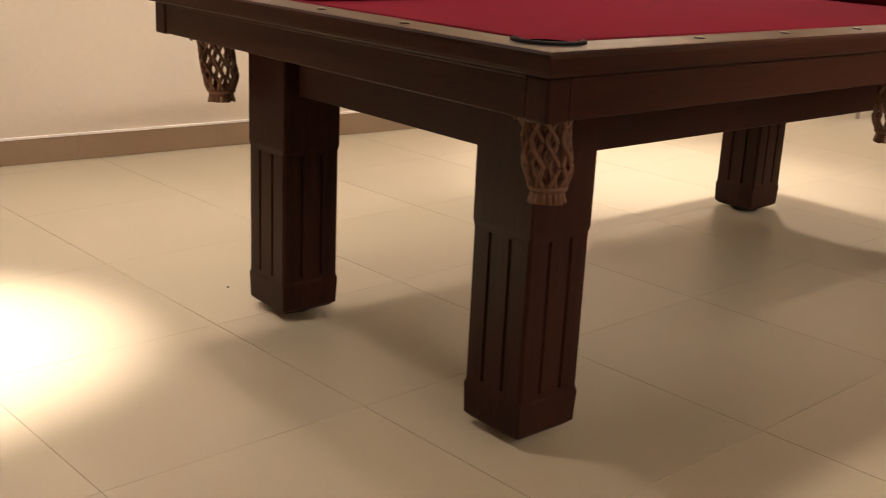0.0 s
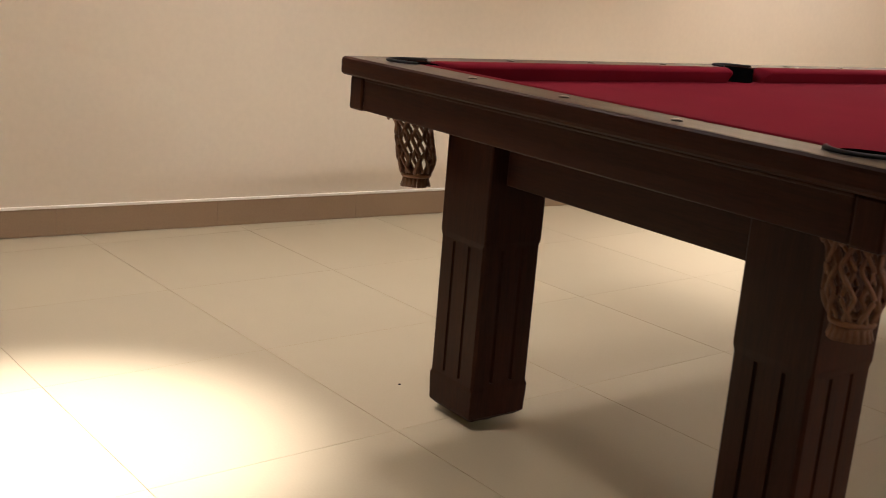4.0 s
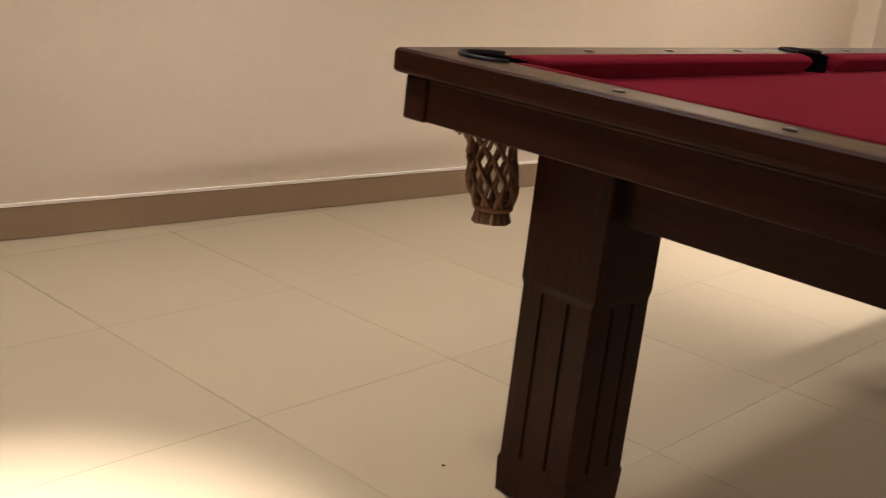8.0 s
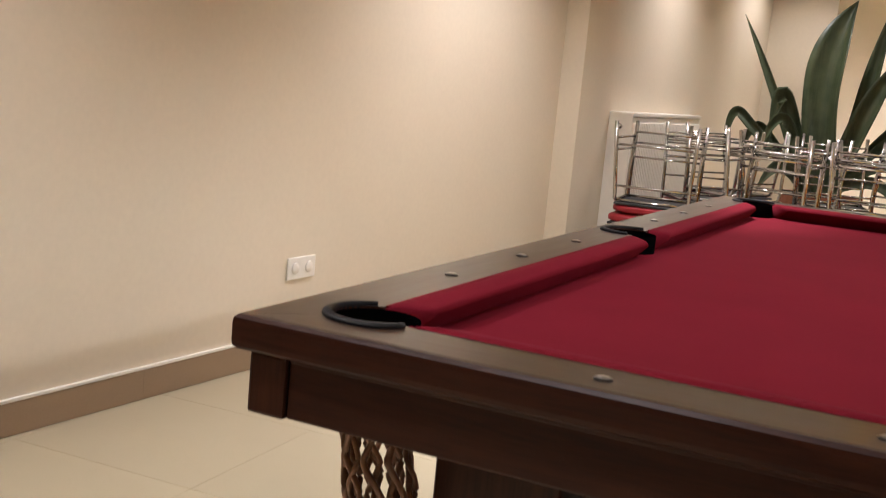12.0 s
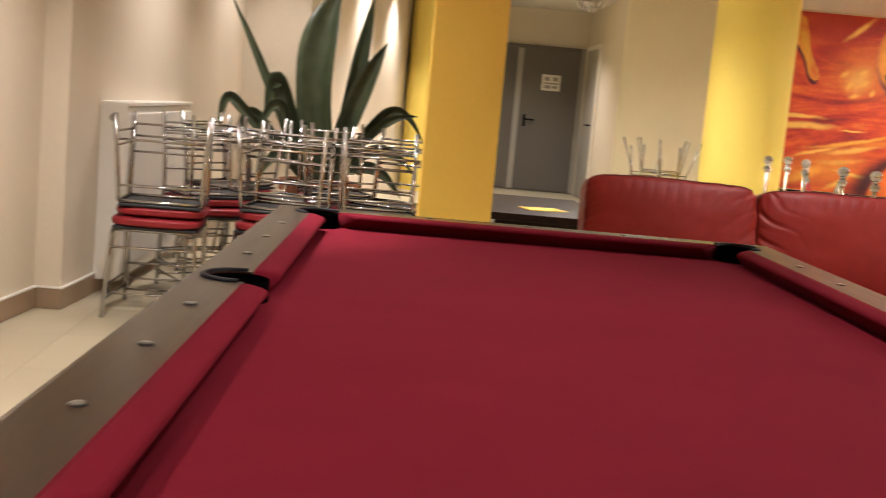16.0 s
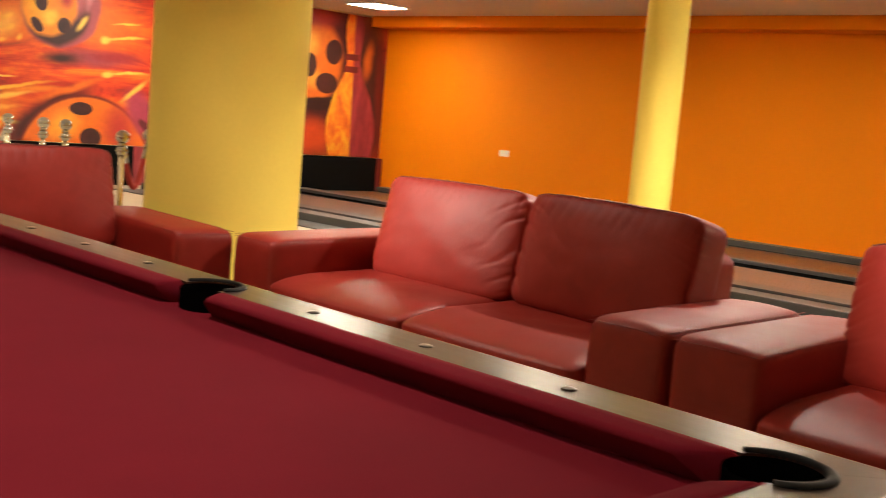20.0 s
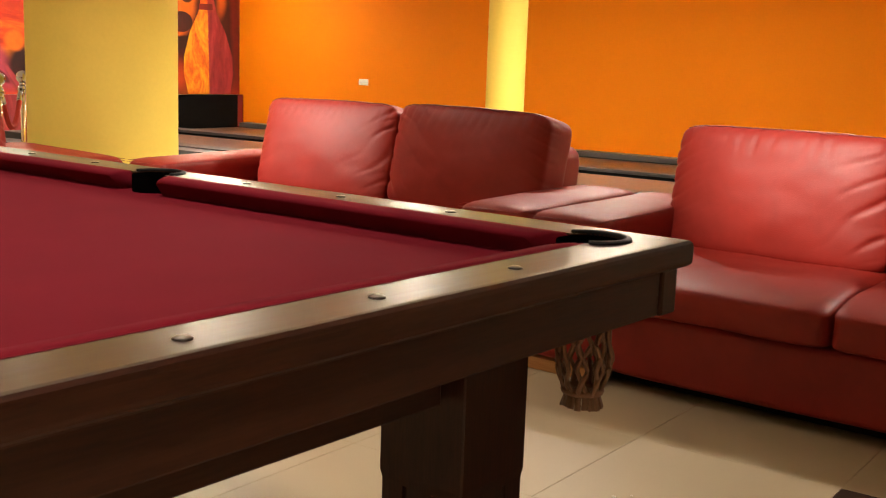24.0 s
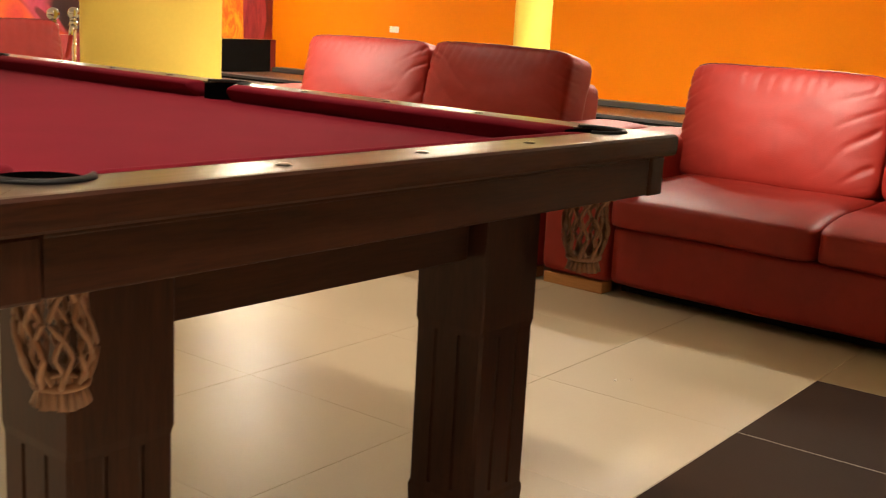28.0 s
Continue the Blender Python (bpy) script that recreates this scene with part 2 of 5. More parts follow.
M_LANE = wood("lane_maple", (0.095, 0.045, 0.022), (0.15, 0.075, 0.036), 0.3, (14, 1, 14))
M_LANE_PALE = wood("lane_pale", (0.13, 0.082, 0.062), (0.19, 0.122, 0.092), 0.3, (14, 1, 14))
M_BRASS = plain("polished_steel", (0.72, 0.62, 0.45), 0.2, 1.0, vary=0.05, bumps=0)
M_ROPE = plain("red_rope", (0.42, 0.03, 0.025), 0.8)
M_POT = plain("terracotta", (0.30, 0.11, 0.05), 0.8, vary=0.2)
M_SOIL = plain("soil", (0.03, 0.02, 0.012), 0.95)
M_PAPER = plain("yellow_paper", (0.75, 0.50, 0.05), 0.7, vary=0.05)
M_PAPER_W = plain("white_paper", (0.78, 0.75, 0.68), 0.7, vary=0.04)
M_TABLE = wood("dark_coffee_table", (0.014, 0.009, 0.007), (0.03, 0.02, 0.014), 0.35)
M_POST = plain("deep_red_post", (0.16, 0.012, 0.012), 0.5)
M_EXIT = plain("exit_sign_green", (0.01, 0.10, 0.05), 0.4)


def glow(name, colour, strength):
    m = bpy.data.materials.new(name)
    m.use_nodes = True
    nt = m.node_tree
    nt.nodes.remove(nt.nodes["Principled BSDF"])
    e = add(nt, "ShaderNodeEmission", Color=(*colour, 1), Strength=strength)
    nt.links.new(e.outputs[0], nt.nodes["Material Output"].inputs[0])
    return m


M_PANEL = glow("panel_glow", (1.0, 0.90, 0.74), PANEL_STRENGTH)
M_BULB = glow("bulb_glow", (1.0, 0.85, 0.65), 25.0)


def leaf_material():
    m, nt, b = material("agave_leaf", 0.42)
    v = coords(nt, (60, 60, 2))
    streak = noise_tex(nt, v, 1.2, 4)
    blotch = noise_tex(nt, world_coords(nt), 9, 4)
    c = mix(nt, 0.5, ramp(nt, streak, [(0.3, (0.038, 0.056, 0.024)), (0.7, (0.085, 0.108, 0.050))]),
            ramp(nt, blotch, [(0.3, (0.030, 0.048, 0.020)), (0.7, (0.105, 0.122, 0.062))]))
    nt.links.new(c, b.inputs["Base Color"])
    bump(nt, b, streak, 0.15, 0.002)
    return m


M_LEAF = leaf_material()


# ---- mesh helpers ----
def thing(name, label, category, group="", kind="", at=None):
    ob = new(name)
    if at is not None:
        ob.matrix_basis = at
    return tagged(ob, label, category, group, kind)


def mesh_of(name, bm, mat, smooth=False):
    me = bpy.data.meshes.new(name)
    bm.normal_update()
    bm.to_mesh(me)
    bm.free()
    me.materials.append(mat)
    if smooth:
        me.shade_smooth()
    return me


def part(name, bm, mat, parent=None, label="", smooth=False, at=None):
    ob = new(name, mesh_of(name, bm, mat, smooth))
    if at is not None:
        ob.matrix_basis = at
    if parent is not None:
        ob.parent = parent
    if label:
        ob["label"] = label
    return ob


def box(x0, x1, y0, y1, z0, z1, bevel=0.0, seg=2):
    bm = bmesh.new()
    bmesh.ops.create_cube(bm, size=1)
    bmesh.ops.transform(bm, verts=bm.verts, matrix=Matrix.Translation(((x0 + x1) / 2, (y0 + y1) / 2, (z0 + z1) / 2))
                        @ Matrix.Diagonal((x1 - x0, y1 - y0, z1 - z0, 1)))
    if bevel:
        bmesh.ops.bevel(bm, geom=list(bm.edges), offset=bevel, segments=seg, affect="EDGES", profile=0.5, clamp_overlap=True)
    return bm


def lathe(profile, n=24, centre=(0, 0)):
    """A turned shape round z from (radius, z) pairs; ends with radius 0 close."""
    bm = bmesh.new()
    rings = []
    for r, z in profile:
        if r < 1e-6:
            rings.append([bm.verts.new((centre[0], centre[1], z))])
        else:
            rings.append([bm.verts.new((centre[0] + r * math.cos(2 * math.pi * i / n), centre[1] + r * math.sin(2 * math.pi * i / n), z)) for i in range(n)])
    for a, b in zip(rings, rings[1:]):
        for i in range(n):
            j = (i + 1) % n
            if len(a) == 1:
                bm.faces.new((a[0], b[j], b[i])) if len(b) > 1 else None
            elif len(b) == 1:
                bm.faces.new((a[i], a[j], b[0]))
            else:
                bm.faces.new((a[i], a[j], b[j], b[i]))
    bmesh.ops.recalc_face_normals(bm, faces=bm.faces)
    return bm


def prism(outline, z0, z1):
    """A plate with the given plan outline."""
    bm = bmesh.new()
    low = [bm.verts.new((x, y, z0)) for x, y in outline]
    top = [bm.verts.new((x, y, z1)) for x, y in outline]
    bm.faces.new(top)
    bm.faces.new(low[::-1])
    n = len(outline)
    for i in range(n):
        j = (i + 1) % n
        bm.faces.new((low[i], low[j], top[j], top[i]))
    bmesh.ops.recalc_face_normals(bm, faces=bm.faces)
    return bm


def tube_into(bm, pts, r, n=8, closed=False, flat=1.0):
    """A round bar along points, added to bm."""
    pts = [Vector(p) for p in pts]
    rings = []
    up = Vector((0, 0, 1))
    count = len(pts)
    for i, p in enumerate(pts):
        a = pts[i - 1] if (i or closed) else p
        b = pts[(i + 1) % count] if (i < count - 1 or closed) else p
        t = (b - a).normalized()
        side = t.cross(up)
        if side.length < 0.05:
            side = t.cross(Vector((1, 0, 0)))
        side.normalize()
        nrm = side.cross(t).normalized()
        rings.append([bm.verts.new(p + r * (math.cos(2 * math.pi * k / n) * side * flat + math.sin(2 * math.pi * k / n) * nrm)) for k in range(n)])
    pairs = list(zip(rings, rings[1:])) + ([(rings[-1], rings[0])] if closed else [])
    for a, b in pairs:
        for k in range(n):
            bm.faces.new((a[k], a[(k + 1) % n], b[(k + 1) % n], b[k]))
    if not closed:
        bm.faces.new(rings[0][::-1])
        bm.faces.new(rings[-1])
    return bm


def tube(pts, r, n=8, closed=False):
    bm = tube_into(bmesh.new(), pts, r, n, closed)
    bmesh.ops.recalc_face_normals(bm, faces=bm.faces)
    return bm


def arc(cx, cy, r, a0, a1, n):
    return [(cx + r * math.cos(radians(a0 + (a1 - a0) * i / n)), cy + r * math.sin(radians(a0 + (a1 - a0) * i / n))) for i in range(n + 1)]


def cushion(sx, sy, sz, puff=0.25, power=5.0, wrinkle=0.006, seed=0.0, n=26, crease=None, taper=0.0):
    """A padded block of size sx, sy, sz round its middle, with rounded edges, a swollen face and soft folds."""
    bm = bmesh.new()
    grid = {}

    def vert(i, j, k):
        key = (i, j, k)
        if key not in grid:
            p = Vector((2 * i / n - 1, 2 * j / n - 1, 2 * k / n - 1))
            norm = (abs(p.x) ** power + abs(p.y) ** power + abs(p.z) ** power) ** (1 / power)
            q = p / max(norm, 1e-6)
            v = Vector((q.x * sx / 2, q.y * sy / 2, q.z * sz / 2))
            flat = [(1 - q.x ** 2), (1 - q.y ** 2), (1 - q.z ** 2)]
            v.x += math.copysign(1, q.x) * abs(q.x) ** 3 * puff * sx * 0.5 * flat[1] * flat[2]
            v.z += math.copysign(1, q.z) * abs(q.z) ** 3 * min(puff, 0.07) * sz * 0.3 * flat[0] * flat[1]
            v.x *= 1 - taper * abs(q.y) ** 5 * (1 if q.x < 0 else 0.3)
            s = Vector((v.x * 3 + seed, v.y * 3.5, v.z * 6))
            w = noise.noise(s) + 0.6 * noise.noise(s * 2.3)
            if crease:
                w += crease(v)
            grid[key] = bm.verts.new(v + q.normalized() * wrinkle * w)
        return grid[key]

    for a in range(n):
        for b in range(n):
            for c in (0, n):
                bm.faces.new((vert(a, b, c), vert(a + 1, b, c), vert(a + 1, b + 1, c), vert(a, b + 1, c)))
                bm.faces.new((vert(a, c, b), vert(a + 1, c, b), vert(a + 1, c, b + 1), vert(a, c, b + 1)))
                bm.faces.new((vert(c, a, b), vert(c, a + 1, b), vert(c, a + 1, b + 1), vert(c, a, b + 1)))
    bmesh.ops.recalc_face_normals(bm, faces=bm.faces)
    return bm


def shifted(bm, m):
    bmesh.ops.transform(bm, verts=bm.verts, matrix=m)
    return bm


def joined(*bms):
    """One bmesh out of several."""
    out = bmesh.new()
    me = bpy.data.meshes.new("scratch")
    for bm in bms:
        bm.to_mesh(me)
        out.from_mesh(me)
        bm.free()
    bpy.data.meshes.remove(me)
    return out


# ---- the room ----
def wall_slab(name, x0, y0, x1, y1, mat, z0=0.0, z1=CEIL, thick=0.15, label=""):
    """A wall whose seen face runs from (x0, y0) to (x1, y1), with the room on its left hand side."""
    a, b = Vector((x0, y0, 0)), Vector((x1, y1, 0))
    d = (b - a).normalized()
    out = Vector((d.y, -d.x, 0)) * thick
    bm = prism([(a.x, a.y), (b.x, b.y), (b.x + out.x, b.y + out.y), (a.x + out.x, a.y + out.y)], z0, z1)
    ob = part(name, bm, mat)
    return tagged(ob, label or "smooth painted wall", "wall", kind="structure")


def wx(y):
    return -2.385 + 0.06 * y


WALL_STEP = 4.53
SX = wx(WALL_STEP) + 0.125
wall_slab("wall_west_1", wx(WALL_STEP), WALL_STEP, wx(-4.2), -4.2, M_WALL, label="cream painted wall lit by downlights")
wall_slab("wall_west_2", SX, WALL_STEP, wx(WALL_STEP) - 0.15, WALL_STEP, M_WALL, label="cream painted return of the wall")
wall_slab("wall_west_3", -1.84, 8.75, SX, WALL_STEP, M_WALL, label="cream painted wall behind the chairs")
wall_slab("wall_west_4", -1.30, 8.75, -1.84, 8.75, M_WALL, label="cream painted return of the wall")
wall_slab("wall_west_5", -0.42, 14.6, -1.30, 8.75, M_WALL, label="cream painted wall in the passage")
wall_slab("wall_north_1", 2.05, 15.4, -0.60, 15.4, M_WALL, label="cream painted end wall of the passage")
wall_slab("wall_north_2", 2.05, 12.551, 2.05, 15.4, M_WALL, label="cream painted side wall of the passage")
wall_slab("wall_north_3", 10.9, 12.4, 2.05, 12.4, M_WALL_BOUNCE, label="cream painted wall beside the mural, tinted as by yellow bounce", thick=0.15)
wall_slab("wall_east", 11.55, -4.2, 10.72, 12.4, M_ORANGE, label="bright orange painted wall along the lanes")
# never in view, added to close the room
wall_slab("wall_south", wx(-4.2), -4.2, 11.7, -4.2, M_WALL, label="plain cream wall, unseen, added to close the room")
EAST = pose(10.72, 12.4, 0, 0, 0, math.degrees(math.atan(0.05)))
part_beam = part("beam_east", box(-0.38, -0.003, -16.6, -0.03, 2.465, CEIL - 0.002, 0.004), M_ORANGE, at=EAST)
tagged(part_beam, "orange boxed beam under the ceiling", "beam", kind="structure")
ceil = part("ceiling", box(-2.9, 11.8, -4.4, 15.6, CEIL, CEIL + 0.12), M_CEIL)
tagged(ceil, "white painted ceiling", "ceiling", kind="structure")


def baseboard(x0, y0, x1, y1):
    """A strip of tile at the foot of a wall, room on the left hand side, with a pale sealant line on top."""
    a, b = Vector((x0, y0, 0)), Vector((x1, y1, 0))
    d = (b - a).normalized()
    inn = Vector((-d.y, d.x, 0))
    length = (b - a).length
    ob = thing("baseboard", "beige tile baseboard with a pale top edge", "baseboard", kind="structure")
    s = 0.0
    while s < length - 0.001:
        e = min(length, s + 0.606)
        p, q = a + d * (s + 0.0003), a + d * (e - 0.0003)
        part("tile", prism([(p.x, p.y), (p.x + inn.x * 0.011, p.y + inn.y * 0.011), (q.x + inn.x * 0.011, q.y + inn.y * 0.011), (q.x, q.y)], 0.002, 0.101), M_BASE, ob)
        s = e
    p, q = a, b
    part("sealant", prism([(p.x, p.y), (p.x + inn.x * 0.013, p.y + inn.y * 0.013), (q.x + inn.x * 0.013, q.y + inn.y * 0.013), (q.x, q.y)], 0.1015, 0.1105), M_BASE_TOP, ob)
    return ob


baseboard(wx(WALL_STEP), WALL_STEP, wx(-4.0), -4.0)
baseboard(SX + 0.012, WALL_STEP, wx(WALL_STEP) + 0.012, WALL_STEP)
baseboard(-1.84, 8.7, SX, WALL_STEP)


# ---- columns ----
def round_column(x, y, r, label):
    ob = part("column", lathe([(r, 0.0), (r, CEIL - 0.001)], 64), M_YELLOW, smooth=True, at=pose(x, y, 0))
    return tagged(ob, label, "column", "yellow columns", "structure")


def square_column(x0, x1, y0, y1, label):
    ob = part("column", box(x0, x1, y0, y1, 0, CEIL - 0.001, 0.008), M_YELLOW_DEEP)
    return tagged(ob, label, "column", "yellow columns", "structure")


round_column(3.08, 4.87, 0.44, "thick round yellow column between two sofas")
round_column(3.09, 10.8, 0.42, "thick round yellow column before the mural")
round_column(-0.08, 13.9, 0.42, "round yellow column in the passage")
square_column(-0.305, -0.01, 3.6, 3.9, "slim square yellow column beside the chairs")
round_column(5.62, 3.70, 0.138, "slim yellow column behind the sofas")

# ---- the pool table ----
X_OUT, Y_LO, Y_HI = 0.709, -0.178, 2.378        # rail outline
X_IN, Y_IN_LO, Y_IN_HI = 0.605, -0.078, 2.278    # where wood meets cushion
Z_RAIL, Z_CAP, Z_APRON, Z_CLOTH = 0.826, 0.783, 0.708, 0.786
POCKET_R = 0.054
CORNERS = [(sx * 0.585, y) for sx in (-1, 1) for y in (-0.058, 2.258)]
SIDES = [(-0.622, 1.1), (0.622, 1.1)]

table = thing("pool_table", "dark walnut pool table with red baize and leather net pockets", "pool table")


def corner_arc(cx, cy, a0, a1, r=POCKET_R, n=14):
    return arc(cx, cy, r, a0, a1, n)


def rail_cap(outline, mat, outer):
    """A flat rail top with its outer edge rounded over."""
    bm = prism(outline, Z_CAP, Z_RAIL)
    chosen = [e for e in bm.edges if all(outer(v.co) for v in e.verts)
              and abs(e.verts[0].co.z - e.verts[1].co.z) < 1e-5 and e.calc_length() > 0.2]
    bmesh.ops.bevel(bm, geom=chosen, offset=0.011, segments=3, affect="EDGES", profile=0.6, clamp_overlap=True)
    return bm


def rail(outline, top_mat, side_mat, outer):
    """The rail with its satin top; the faces round it stay plain wood."""
    ob = part("rail", rail_cap(outline, top_mat, outer), top_mat, table)
    ob.data.materials.append(side_mat)
    for poly in ob.data.polygons:
        poly.material_index = 0 if poly.normal.z > 0.97 else 1
    return ob


def mirror_y(pts):
    return [(x, Y_LO + Y_HI - y) for x, y in pts][::-1]


def mirror_x(pts):
    return [(-x, y) for x, y in pts][::-1]


# end rail: mitred at the corner pockets
cx, cy = 0.585, -0.058
th = math.degrees(math.asin((Y_IN_LO - cy) / POCKET_R))
end_outline = [(-X_OUT + 0.0006, Y_LO), (X_OUT - 0.0006, Y_LO)] + corner_arc(cx, cy, -45, -180 - th) + [(-x, y) for x, y in corner_arc(cx, cy, -45, -180 - th)][::-1]
rail(end_outline, M_CAP_X, M_WOOD_X, lambda v: abs(v.y - Y_LO) < 1e-4).name = "end_rail"
rail(mirror_y(end_outline), M_CAP_X, M_WOOD_X, lambda v: abs(v.y - Y_HI) < 1e-4).name = "end_rail"
# side rail with the middle pocket cut in
ph = math.degrees(math.acos((X_IN - cx) / POCKET_R))
sp = math.degrees(math.acos((X_IN - 0.622) / POCKET_R))
half = corner_arc(cx, cy, -45, ph)
side_outline = ([(X_OUT, Y_LO + 0.0006)] + [(X_OUT, Y_HI - 0.0006)] + [(x, 2.2 - y) for x, y in half]
                + corner_arc(0.622, 1.1, sp, -sp) + half[::-1])
rail(side_outline, M_CAP_Y, M_WOOD_Y, lambda v: abs(v.x - X_OUT) < 1e-4).name = "side_rail"
rail(mirror_x(side_outline), M_CAP_Y, M_WOOD_Y, lambda v: abs(v.x + X_OUT) < 1e-4).name = "side_rail"

# bed with the six pocket cuts
bed = []
for sx, sy in ((1, -1), (1, 1), (-1, 1), (-1, -1)):
    pts = []
    for a in range(0, 91, 9):
        # the corner bite, from the end rail side to the side rail side
        ang = radians(180 - a)
        pts.append((0.585 + POCKET_R * math.cos(ang), -0.058 + POCKET_R * math.sin(ang)))
    pts = [(0.585 - POCKET_R, -0.10)] + pts + [(0.63, -0.058 + POCKET_R)]
    if sy > 0:
        pts = [(x, 2.2 - y) for x, y in pts][::-1]
    if sx < 0:
        pts = [(-x, y) for x, y in pts][::-1]
    bed += pts
    if (sx, sy) in ((1, -1), (-1, 1)):
        s = 1 if sx > 0 else -1
        bite = [(0.63, 1.1 - POCKET_R)] + [(0.622 - POCKET_R * math.sin(radians(a)), 1.1 - POCKET_R * math.cos(radians(a))) for a in range(0, 181, 15)] + [(0.63, 1.1 + POCKET_R)]
        bed += [(x, y) for x, y in bite] if s > 0 else [(-x, y) for x, y in bite][::-1]
part("cloth_bed", prism(bed, Z_CLOTH - 0.03, Z_CLOTH), M_CLOTH, table, "taut red baize bed")


def cushion_bar(p0, p1, inward, slope0, slope1):
    """A baize covered cushion from p0 to p1 along the wood's edge; slopes say how far the nose end draws in at each end."""
    a, b = Vector((*p0, 0)), Vector((*p1, 0))
    d = (b - a).normalized()
    inn = Vector((*inward, 0))
    width = 0.047
    prof = [(0.0, 0.790), (0.0, Z_RAIL - 0.002), (0.006, Z_RAIL + 0.002), (0.018, Z_RAIL + 0.0015), (0.036, Z_RAIL - 0.001), (0.043, Z_RAIL - 0.003),
            (width, Z_RAIL - 0.008), (0.0455, Z_RAIL - 0.012), (0.024, Z_CLOTH + 0.003), (0.020, Z_CLOTH - 0.004)]
    bm = bmesh.new()
    rings = []
    steps = [0.0, 0.004, 0.010] + [0.02 + 0.96 * i / 30 for i in range(31)] + [0.990, 0.996, 1.0]
    for s in steps:
        ring = []
        for w, z in prof:
            f = w / width
            lo, hi = slope0 * f, (b - a).length - slope1 * f
            drop = 0.004 * max(0, 1 - min(s, 1 - s) / 0.01) ** 2
            q = a + d * (lo + (hi - lo) * s) + inn * w
            ring.append(bm.verts.new((q.x, q.y, z - (drop if z > 0.8 else 0))))
        rings.append(ring)
    for r, q in zip(rings, rings[1:]):
        for i in range(len(prof) - 1):
            bm.faces.new((r[i], r[i + 1], q[i + 1], q[i]))
    bm.faces.new(rings[0][::-1])
    bm.faces.new(rings[-1])
    bmesh.ops.recalc_face_normals(bm, faces=bm.faces)
    ob = part("cushion", bm, M_CLOTH, table, "red baize cushion", smooth=True)
    return ob


for s in (-1, 1):
    for y0, y1, k0, k1 in ((-0.008, 1.038, 0.052, 0.022), (1.162, 2.208, 0.022, 0.052)):
        cushion_bar((s * X_IN, y0), (s * X_IN, y1), (-s, 0), k0, k1)
for y, inn in ((Y_IN_LO, 1), (Y_IN_HI, -1)):
    cushion_bar((-0.535, y), (0.535, y), (0, inn), 0.052, 0.052)

# thin dark gap line of the feather strip between wood and baize
for s in (-1, 1):
    part("feather_strip", box(min(s * (X_IN - 0.003), s * (X_IN + 0.001)), max(s * (X_IN - 0.003), s * (X_IN + 0.001)), 0.0, 1.03, Z_RAIL - 0.012, Z_RAIL + 0.0005), M_CLOTH, table)
    part("feather_strip", box(min(s * (X_IN - 0.003), s * (X_IN + 0.001)), max(s * (X_IN - 0.003), s * (X_IN + 0.001)), 1.17, 2.2, Z_RAIL - 0.012, Z_RAIL + 0.0005), M_CLOTH, table)
for y in (Y_IN_LO, Y_IN_HI):
    part("feather_strip", box(-0.53, 0.53, y - 0.002, y + 0.002, Z_RAIL - 0.012, Z_RAIL + 0.0005), M_CLOTH, table)

# sights, set in the rails
SIGHT_Y = [0.275, 0.551, 0.826, 1.374, 1.649, 1.925]
sight_spots = [(s * 0.649, y, 90) for s in (-1, 1) for y in SIGHT_Y] + [(x, y, 0) for y in (-0.129, 2.329) for x in (-0.276, 0.0, 0.276)]
for x, y, turn in sight_spots:
    rim = part("sight", lathe([(0.0105, -0.002), (0.0105, 0.0012), (0.009, 0.0022), (0.0, 0.0022)], 20), M_SIGHT_RIM, table, "small round inlaid sight", smooth=True, at=pose(x, y, Z_RAIL))
    part("pearl", lathe([(0.0075, 0.002), (0.0068, 0.0030), (0.0, 0.0034)], 18), M_SIGHT, rim, smooth=True)


def apron_panel(x0, x1, y0, y1, mat, along):
    part("apron", box(x0, x1, y0, y1, Z_APRON, Z_CAP - 0.001, 0.003), mat, table)
    # bead under the rail
    grow = 0.001
    if along == "x":
        part("bead", box(x0, x1, min(y0, y1) - grow, max(y0, y1) + grow, Z_CAP - 0.008, Z_CAP - 0.0005, 0.0025), mat, table)
    else:
        part("bead", box(x0 - grow, x1 + grow, y0, y1, Z_CAP - 0.008, Z_CAP - 0.0005, 0.0025), mat, table)


POST = 0.05
XA, YA0, YA1 = 0.690, -0.157, 2.357
apron_panel(-XA + POST, XA - POST, YA0, YA0 + 0.03, M_WOOD_X, "x")
apron_panel(-XA + POST, XA - POST, YA1 - 0.03, YA1, M_WOOD_X, "x")
apron_panel(XA - 0.03, XA, YA0 + POST, YA1 - POST, M_WOOD_Y, "y")
apron_panel(-XA, -XA + 0.03, YA0 + POST, YA1 - POST, M_WOOD_Y, "y")
for s in (-1, 1):
    for y in (YA0, YA1):
        t = 1 if y == YA0 else -1
        xs = sorted((s * (XA + 0.004), s * (XA - POST + 0.002)))
        ys = sorted((y - 0.004 * t, y + (POST - 0.002) * t))
        part("corner_post", box(*xs, *ys, Z_APRON - 0.002, Z_CAP - 0.001, 0.005), M_WOOD_Z, table)

# slate frame and the beams between the legs
part("slate_frame", box(-0.50, 0.50, 0.03, 2.17, Z_APRON - 0.02, Z_CLOTH - 0.031), M_WOOD_Y, table)
for y0, y1 in ((0.035, 0.075), (2.125, 2.165)):
    part("cross_beam", box(-0.335, 0.335, y0, y1, 0.585, Z_APRON - 0.004, 0.003), M_WOOD_X, table)
for s in (-1, 1):
    xs = sorted((s * 0.475, s * 0.435))
    part("long_beam", box(*xs, 0.19, 2.01, 0.585, Z_APRON - 0.004, 0.003), M_WOOD_Y, table)

LEG = 0.168
LX = 0.350


